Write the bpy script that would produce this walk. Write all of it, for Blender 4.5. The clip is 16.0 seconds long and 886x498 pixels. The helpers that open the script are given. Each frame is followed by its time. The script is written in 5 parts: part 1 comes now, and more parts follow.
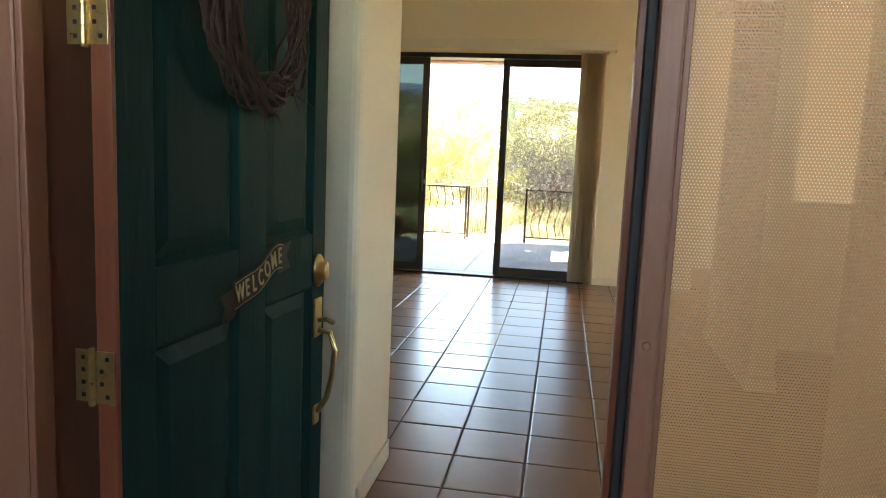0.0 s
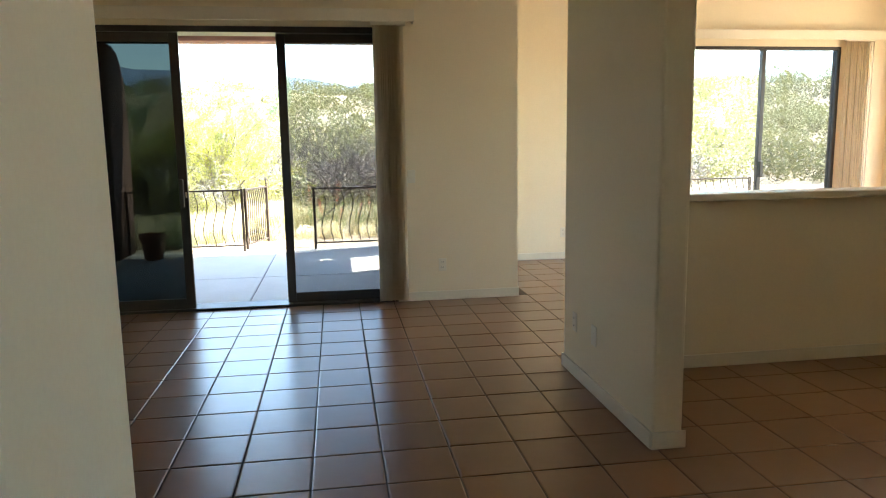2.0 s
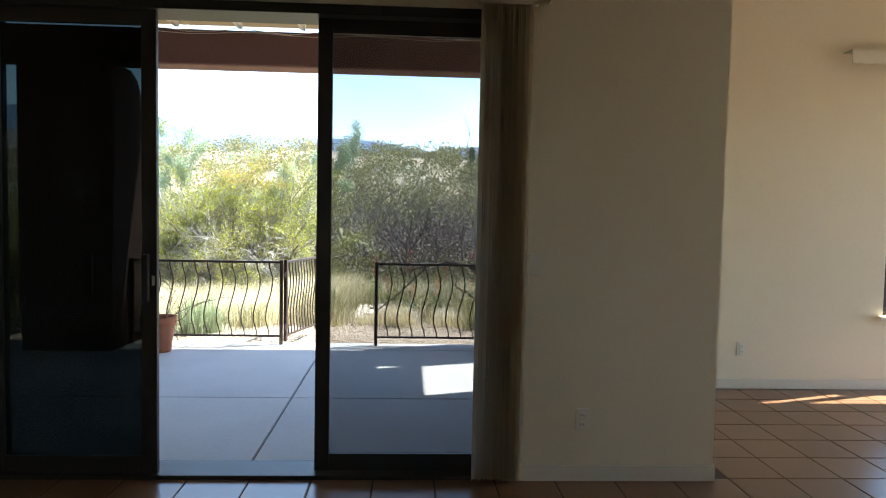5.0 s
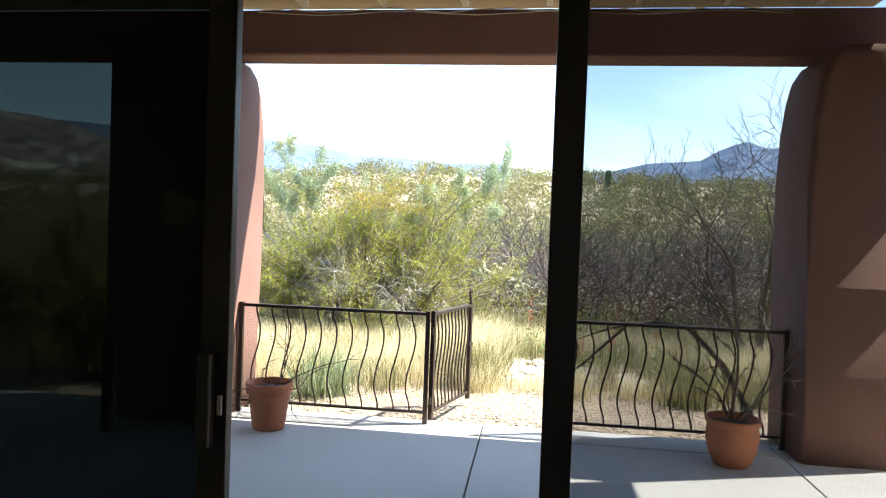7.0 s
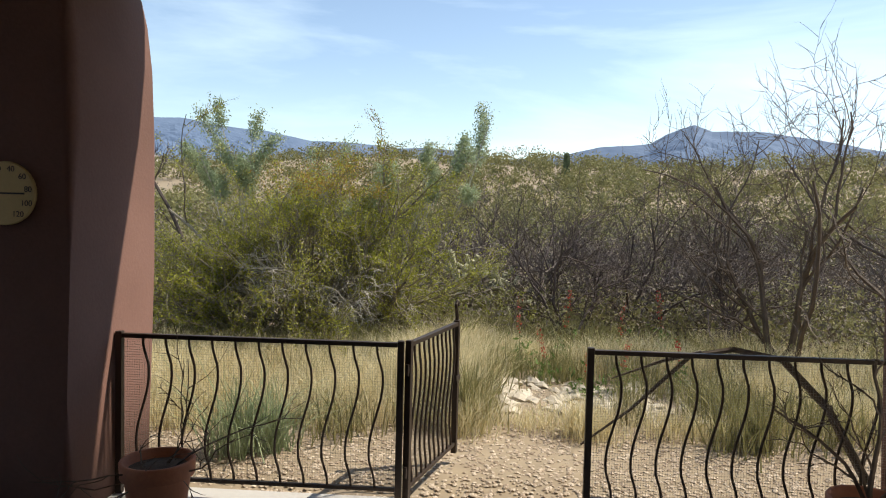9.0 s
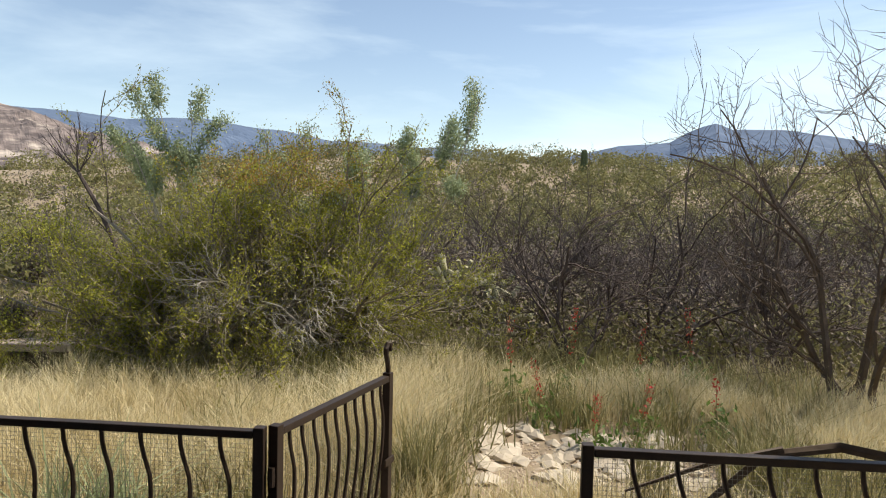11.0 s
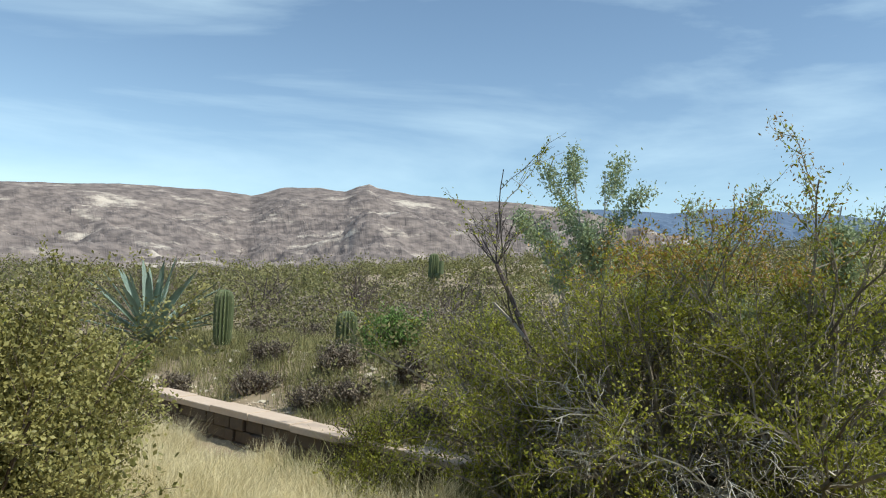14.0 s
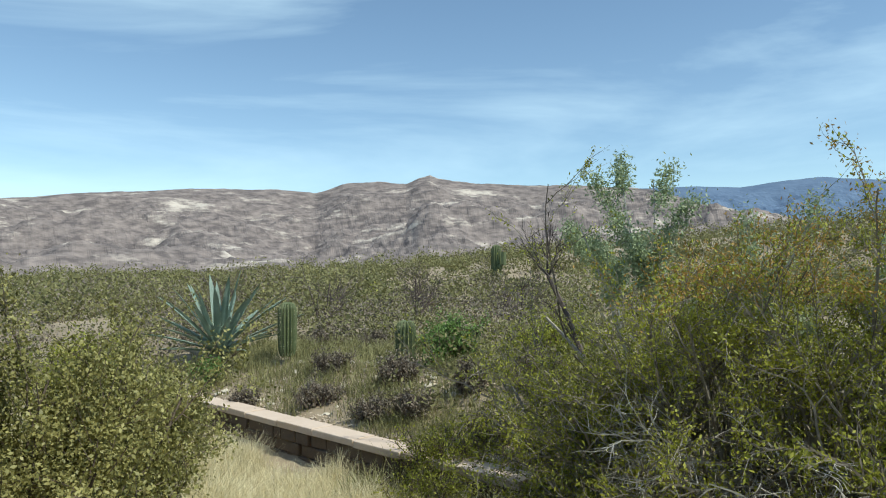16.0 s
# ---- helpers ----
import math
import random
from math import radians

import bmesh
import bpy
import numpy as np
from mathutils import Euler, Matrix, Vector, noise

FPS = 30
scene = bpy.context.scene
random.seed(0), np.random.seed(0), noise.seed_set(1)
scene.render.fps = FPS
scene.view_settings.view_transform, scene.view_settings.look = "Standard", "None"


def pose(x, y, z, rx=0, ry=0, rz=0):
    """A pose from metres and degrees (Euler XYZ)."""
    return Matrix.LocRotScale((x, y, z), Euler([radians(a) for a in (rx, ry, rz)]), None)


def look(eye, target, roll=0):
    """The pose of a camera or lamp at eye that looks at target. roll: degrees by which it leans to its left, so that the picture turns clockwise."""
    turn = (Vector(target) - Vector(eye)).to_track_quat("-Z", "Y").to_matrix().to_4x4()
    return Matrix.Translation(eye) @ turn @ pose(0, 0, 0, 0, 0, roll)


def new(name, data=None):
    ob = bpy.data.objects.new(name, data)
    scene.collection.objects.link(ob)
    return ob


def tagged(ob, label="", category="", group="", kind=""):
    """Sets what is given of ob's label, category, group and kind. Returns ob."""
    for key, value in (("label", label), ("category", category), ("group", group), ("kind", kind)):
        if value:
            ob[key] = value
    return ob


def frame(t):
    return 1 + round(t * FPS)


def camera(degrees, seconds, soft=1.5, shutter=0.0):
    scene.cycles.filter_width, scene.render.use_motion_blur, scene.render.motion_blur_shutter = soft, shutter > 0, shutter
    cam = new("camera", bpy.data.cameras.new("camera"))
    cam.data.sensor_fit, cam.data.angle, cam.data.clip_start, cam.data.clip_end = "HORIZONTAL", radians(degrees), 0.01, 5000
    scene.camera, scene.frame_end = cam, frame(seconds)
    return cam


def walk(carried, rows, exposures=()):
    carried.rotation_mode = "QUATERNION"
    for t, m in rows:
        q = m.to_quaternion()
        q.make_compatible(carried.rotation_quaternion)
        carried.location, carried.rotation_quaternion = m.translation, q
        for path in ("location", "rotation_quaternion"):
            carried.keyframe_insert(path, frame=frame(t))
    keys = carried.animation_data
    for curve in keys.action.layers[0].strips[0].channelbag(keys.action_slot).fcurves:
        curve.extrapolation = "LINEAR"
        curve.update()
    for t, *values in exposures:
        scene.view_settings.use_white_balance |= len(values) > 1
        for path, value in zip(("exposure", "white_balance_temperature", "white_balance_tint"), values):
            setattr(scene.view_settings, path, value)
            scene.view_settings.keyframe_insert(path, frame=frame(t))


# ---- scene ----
PATH = [
    (0, (0.38, 1.063, 1.301), (0.053, 3.018, 1.041), 2.5),
    (0.5, (0.23, 1.348, 1.338), (-0.007, 3.321, 1.112), 1.8),
    (1, (0.17, 1.711, 1.319), (0.071, 3.697, 1.107), 1.3),
    (1.5, (0.061, 1.995, 1.385), (0.241, 3.967, 1.106), 0.9),
    (2, (0.132, 2.458, 1.421), (0.428, 4.413, 1.124), -0.9),
    (2.5, (0.148, 2.816, 1.479), (0.469, 4.771, 1.211), -0.4),
    (3, (0.212, 3.294, 1.456), (0.557, 5.248, 1.206), 0.5),
    (5.5, (0.082, 5.615, 1.414), (0.041, 7.613, 1.322), 1.8),
    (6, (-0.042, 6.121, 1.474), (-0.216, 8.112, 1.386), 2.3),
    (6.5, (-0.205, 6.6, 1.477), (-0.413, 8.588, 1.399), 1.9),
    (7, (-0.372, 7.05, 1.49), (-0.63, 9.032, 1.436), 2.1),
    (7.5, (-0.543, 7.5, 1.496), (-0.782, 9.483, 1.452), 2.0),
    (8, (-0.626, 7.962, 1.489), (-0.838, 9.948, 1.426), 1.8),
    (8.5, (-0.69, 8.389, 1.471), (-0.835, 10.381, 1.375), 1.8),
    (9, (-0.723, 8.777, 1.511), (-0.85, 10.771, 1.418), 1.4),
    (11.3, (-0.329, 10.613, 1.51), (-0.535, 12.6, 1.414), 1.3),
    (11.5, (-0.276, 10.814, 1.497), (-0.592, 12.787, 1.414), 1.2),
    (12, (-0.274, 11.304, 1.501), (-0.76, 13.243, 1.449), 1.8),
    (12.5, (-0.311, 11.732, 1.519), (-1.052, 13.589, 1.528), 1.8),
    (13, (-0.322, 12.031, 1.584), (-1.375, 13.73, 1.634), 2.3),
    (13.5, (-0.341, 12.264, 1.623), (-1.586, 13.827, 1.686), 1.7),
    (14, (-0.39, 12.481, 1.619), (-1.865, 13.826, 1.735), 2.2),
    (14.5, (-0.325, 12.562, 1.7), (-1.9, 13.789, 1.813), 1.8),
    (15, (-0.298, 12.605, 1.821), (-1.901, 13.797, 1.908), -0.2),
    (15.5, (-0.268, 12.584, 1.911), (-1.867, 13.782, 1.99), -0.5),
    (16, (-0.297, 12.571, 1.872), (-1.891, 13.778, 1.952), -0.4),
]
cam = camera(64.9, 16.0, soft=1.1)
walk(cam, [(t, look(eye, target, roll)) for t, eye, target, roll in PATH],
     exposures=((0, 4.75, 7900, 5), (1.0, 4.4, 7200, 3), (1.6, 4.15, 6900, 2), (2.5, 3.9, 6600, 2), (3.2, 3.65, 6400, 4), (5.4, 2.65, 6150, 5), (6.0, 2.65, 6200, 4), (6.5, 2.5, 6500, 4), (7.5, 1.9, 6700, 6),
                (8.0, 1.4, 6900, 4), (8.6, 0.75, 7200, 8), (9.2, 0.45, 7300, 8), (11.3, 0.3, 7600, 10), (12.5, 0.15, 7300, 6), (14, 0.12, 6700, 0), (16, 0.12, 6450, -3)))

# ---- world, sun ----
SUN = Vector((1.0, 0.34, 1.48)).normalized()
world = bpy.data.worlds.new("world")
scene.world = world
world.use_nodes = True
wn, wl = world.node_tree.nodes, world.node_tree.links
sky = wn.new("ShaderNodeTexSky")
sky.sky_type = "NISHITA"
sky.sun_disc = False
sky.sun_elevation = math.asin(SUN.z)
sky.sun_rotation = math.atan2(SUN.x, SUN.y)
sky.altitude = 900
sky.air_density, sky.dust_density, sky.ozone_density = 1.0, 0.35, 1.2
wtc = wn.new("ShaderNodeTexCoord")
wmap = wn.new("ShaderNodeMapping")
wmap.inputs["Rotation"].default_value = (0.12, 0.1, 0.25)
wmap.inputs["Scale"].default_value = (1.1, 0.7, 5.0)
wnoise = wn.new("ShaderNodeTexNoise")
wnoise.inputs["Scale"].default_value = 1.5
wnoise.inputs["Detail"].default_value = 7
wnoise.inputs["Roughness"].default_value = 0.55
wnoise.inputs["Distortion"].default_value = 0.4
wramp = wn.new("ShaderNodeValToRGB")
wramp.color_ramp.elements[0].position, wramp.color_ramp.elements[0].color = 0.47, (0, 0, 0, 1)
wramp.color_ramp.elements[1].position, wramp.color_ramp.elements[1].color = 0.78, (0.6, 0.6, 0.6, 1)
wmix = wn.new("ShaderNodeMixRGB")
wmix.inputs[2].default_value = (6.0, 7.5, 8.8, 1)
wl.new(wtc.outputs["Generated"], wmap.inputs["Vector"])
wl.new(wmap.outputs["Vector"], wnoise.inputs["Vector"])
wl.new(wnoise.outputs["Fac"], wramp.inputs["Fac"])
wl.new(wramp.outputs["Color"], wmix.inputs[0])
wl.new(sky.outputs["Color"], wmix.inputs[1])
wl.new(wmix.outputs["Color"], wn["Background"].inputs["Color"])
wn["Background"].inputs["Strength"].default_value = 0.15

sun_data = bpy.data.lights.new("sun", "SUN")
sun_data.energy, sun_data.angle, sun_data.color = 4.4, radians(0.53), (1.0, 0.95, 0.87)
sun = new("sun", sun_data)
sun.matrix_world = look(SUN * 50, (0, 0, 0))


# ---- materials ----
def rgb(c):
    return (c[0], c[1], c[2], 1.0)


def mat(name, c1, c2, rough=0.6, metal=0.0, scale=4.0, fine=40.0, bump=0.1, mode="noise", stretch=(1, 1, 1), spec=0.5, island=0.0, obj=0.0, contrast=0.25, thin=0.0, vary=0.12):
    """Two-scale surface: a broad mottling between two colours, a fine grain, and relief."""
    m = bpy.data.materials.new(name)
    m.use_nodes = True
    n, l = m.node_tree.nodes, m.node_tree.links
    b = n["Principled BSDF"]
    geo = n.new("ShaderNodeNewGeometry")
    mp = n.new("ShaderNodeMapping")
    mp.inputs["Scale"].default_value = stretch
    l.new(geo.outputs["Position"], mp.inputs["Vector"])
    big = n.new("ShaderNodeTexNoise")
    big.inputs["Scale"].default_value, big.inputs["Detail"].default_value = scale, 5
    small = n.new("ShaderNodeTexNoise")
    small.inputs["Scale"].default_value, small.inputs["Detail"].default_value = fine, 4
    for t in (big, small):
        l.new(mp.outputs["Vector"], t.inputs["Vector"])
    add = n.new("ShaderNodeMath")
    add.operation = "MULTIPLY_ADD"
    add.inputs[1].default_value = 0.45
    l.new(small.outputs["Fac"], add.inputs[0])
    half = n.new("ShaderNodeMath")
    half.operation = "MULTIPLY"
    half.inputs[1].default_value = 0.55
    l.new(big.outputs["Fac"], half.inputs[0])
    l.new(half.outputs[0], add.inputs[2])
    fac = add.outputs[0]
    if island or obj:
        rnd = geo.outputs["Random Per Island"] if island else n.new("ShaderNodeObjectInfo").outputs["Random"]
        mx = n.new("ShaderNodeMath")
        mx.operation = "MULTIPLY_ADD"
        mx.inputs[1].default_value = island or obj
        l.new(rnd, mx.inputs[0])
        off = n.new("ShaderNodeMath")
        off.operation = "SUBTRACT"
        off.inputs[1].default_value = (island or obj) / 2
        l.new(fac, off.inputs[0])
        l.new(off.outputs[0], mx.inputs[2])
        fac = mx.outputs[0]
    ramp = n.new("ShaderNodeValToRGB")
    ramp.color_ramp.elements[0].position, ramp.color_ramp.elements[0].color = 0.5 - contrast, rgb(c1)
    ramp.color_ramp.elements[1].position, ramp.color_ramp.elements[1].color = 0.5 + contrast, rgb(c2)
    l.new(fac, ramp.inputs["Fac"])
    l.new(ramp.outputs["Color"], b.inputs["Base Color"])
    b.inputs["Metallic"].default_value = metal
    b.inputs["Specular IOR Level"].default_value = spec
    rr = n.new("ShaderNodeMapRange")
    rr.inputs["To Min"].default_value, rr.inputs["To Max"].default_value = max(0.02, rough - vary), min(1, rough + vary)
    l.new(small.outputs["Fac"], rr.inputs["Value"])
    l.new(rr.outputs[0], b.inputs["Roughness"])
    if thin:
        tl = n.new("ShaderNodeBsdfTranslucent")
        l.new(ramp.outputs["Color"], tl.inputs["Color"])
        mxs = n.new("ShaderNodeMixShader")
        mxs.inputs[0].default_value = thin
        l.new(b.outputs[0], mxs.inputs[1])
        l.new(tl.outputs[0], mxs.inputs[2])
        l.new(mxs.outputs[0], n["Material Output"].inputs["Surface"])
    if bump:
        bp = n.new("ShaderNodeBump")
        bp.inputs["Strength"].default_value, bp.inputs["Distance"].default_value = bump, 0.01
        l.new(add.outputs[0], bp.inputs["Height"])
        l.new(bp.outputs["Normal"], b.inputs["Normal"])
    return m


def glass(name, tint, gloss_rough=0.02, milk=0.0):
    m = bpy.data.materials.new(name)
    m.use_nodes = True
    n, l = m.node_tree.nodes, m.node_tree.links
    n.remove(n["Principled BSDF"])
    tr = n.new("ShaderNodeBsdfTransparent")
    tr.inputs["Color"].default_value = rgb(tint)
    gl = n.new("ShaderNodeBsdfGlossy")
    gl.inputs["Roughness"].default_value = gloss_rough
    fr = n.new("ShaderNodeFresnel")
    fr.inputs["IOR"].default_value = 1.18
    mx = n.new("ShaderNodeMixShader")
    l.new(fr.outputs[0], mx.inputs[0])
    l.new(tr.outputs[0], mx.inputs[1])
    l.new(gl.outputs[0], mx.inputs[2])
    out = mx
    if milk:
        df = n.new("ShaderNodeBsdfDiffuse")
        df.inputs["Color"].default_value = (0.4, 0.4, 0.4, 1)
        m2 = n.new("ShaderNodeMixShader")
        m2.inputs[0].default_value = milk
        l.new(mx.outputs[0], m2.inputs[1])
        l.new(df.outputs[0], m2.inputs[2])
        out = m2
    l.new(out.outputs[0], n["Material Output"].inputs["Surface"])
    return m


def perforated(name, colour, pitch, hole):
    """Painted sheet metal with round holes in a staggered grid in the x-z plane."""
    m = mat(name, [c * 0.9 for c in colour], colour, rough=0.5, scale=3, fine=60, bump=0)
    n, l = m.node_tree.nodes, m.node_tree.links
    geo = n.new("ShaderNodeNewGeometry")
    sep = n.new("ShaderNodeSeparateXYZ")
    l.new(geo.outputs["Position"], sep.inputs[0])

    def op(kind, a, b=None):
        q = n.new("ShaderNodeMath")
        q.operation = kind
        for i, v in enumerate((a, b)):
            if v is None:
                continue
            if isinstance(v, (int, float)):
                q.inputs[i].default_value = v
            else:
                l.new(v, q.inputs[i])
        return q.outputs[0]

    row = op("MULTIPLY", sep.outputs["Z"], 1 / pitch)
    odd = op("MULTIPLY", op("MODULO", op("FLOOR", row), 2.0), 0.5)
    u = op("SUBTRACT", op("FRACT", op("ADD", op("MULTIPLY", sep.outputs["X"], 1 / pitch), odd)), 0.5)
    v = op("SUBTRACT", op("FRACT", row), 0.5)
    d = op("SQRT", op("ADD", op("MULTIPLY", u, u), op("MULTIPLY", v, v)))
    inside = op("LESS_THAN", d, hole)
    tr = n.new("ShaderNodeBsdfTransparent")
    mx = n.new("ShaderNodeMixShader")
    l.new(inside, mx.inputs[0])
    l.new(n["Principled BSDF"].outputs[0], mx.inputs[1])
    l.new(tr.outputs[0], mx.inputs[2])
    l.new(mx.outputs[0], n["Material Output"].inputs["Surface"])
    return m


def glazed(name, c1, c2):
    """Fired floor tile: each tile has its own tone, with a softly rippled glaze."""
    m = bpy.data.materials.new(name)
    m.use_nodes = True
    n, l = m.node_tree.nodes, m.node_tree.links
    b = n["Principled BSDF"]
    info, geo = n.new("ShaderNodeObjectInfo"), n.new("ShaderNodeNewGeometry")
    add = n.new("ShaderNodeMath")
    add.operation = "ADD"
    l.new(info.outputs["Random"], add.inputs[0])
    l.new(geo.outputs["Random Per Island"], add.inputs[1])
    fr = n.new("ShaderNodeMath")
    fr.operation = "FRACT"
    l.new(add.outputs[0], fr.inputs[0])
    ramp = n.new("ShaderNodeValToRGB")
    ramp.color_ramp.elements[0].color, ramp.color_ramp.elements[1].color = rgb(c1), rgb(c2)
    l.new(fr.outputs[0], ramp.inputs["Fac"])
    l.new(ramp.outputs["Color"], b.inputs["Base Color"])
    b.inputs["Roughness"].default_value = 0.28
    t = n.new("ShaderNodeTexNoise")
    t.inputs["Scale"].default_value, t.inputs["Detail"].default_value = 9, 2
    l.new(geo.outputs["Position"], t.inputs["Vector"])
    bp = n.new("ShaderNodeBump")
    bp.inputs["Strength"].default_value, bp.inputs["Distance"].default_value = 0.08, 0.01
    l.new(t.outputs["Fac"], bp.inputs["Height"])
    l.new(bp.outputs["Normal"], b.inputs["Normal"])
    return m


def rocky(name, dark, mid, pale):
    """Mountain rock: dark scrub speckle on mid-grey slopes with pale bare ledges."""
    m = bpy.data.materials.new(name)
    m.use_nodes = True
    n, l = m.node_tree.nodes, m.node_tree.links
    b = n["Principled BSDF"]
    b.inputs["Roughness"].default_value = 0.95
    b.inputs["Specular IOR Level"].default_value = 0.1
    geo = n.new("ShaderNodeNewGeometry")

    def layer(scale, detail, stretch, lo, hi, c0, c1):
        mp = n.new("ShaderNodeMapping")
        mp.inputs["Scale"].default_value = stretch
        t = n.new("ShaderNodeTexNoise")
        t.inputs["Scale"].default_value, t.inputs["Detail"].default_value, t.inputs["Roughness"].default_value = scale, detail, 0.68
        q = n.new("ShaderNodeValToRGB")
        q.color_ramp.elements[0].position, q.color_ramp.elements[0].color = lo, rgb(c0)
        q.color_ramp.elements[1].position, q.color_ramp.elements[1].color = hi, rgb(c1)
        l.new(geo.outputs["Position"], mp.inputs["Vector"])
        l.new(mp.outputs["Vector"], t.inputs["Vector"])
        l.new(t.outputs["Fac"], q.inputs["Fac"])
        return q.outputs["Color"]

    base = layer(0.03, 8, (1, 1, 3), 0.4, 0.62, dark, mid)
    ledge = layer(0.009, 9, (1, 1, 3.5), 0.55, 0.66, (0, 0, 0), (1, 1, 1))
    mx = n.new("ShaderNodeMixRGB")
    mx.inputs[2].default_value = rgb(pale)
    l.new(ledge, mx.inputs[0])
    l.new(base, mx.inputs[1])
    l.new(mx.outputs["Color"], b.inputs["Base Color"])
    return m


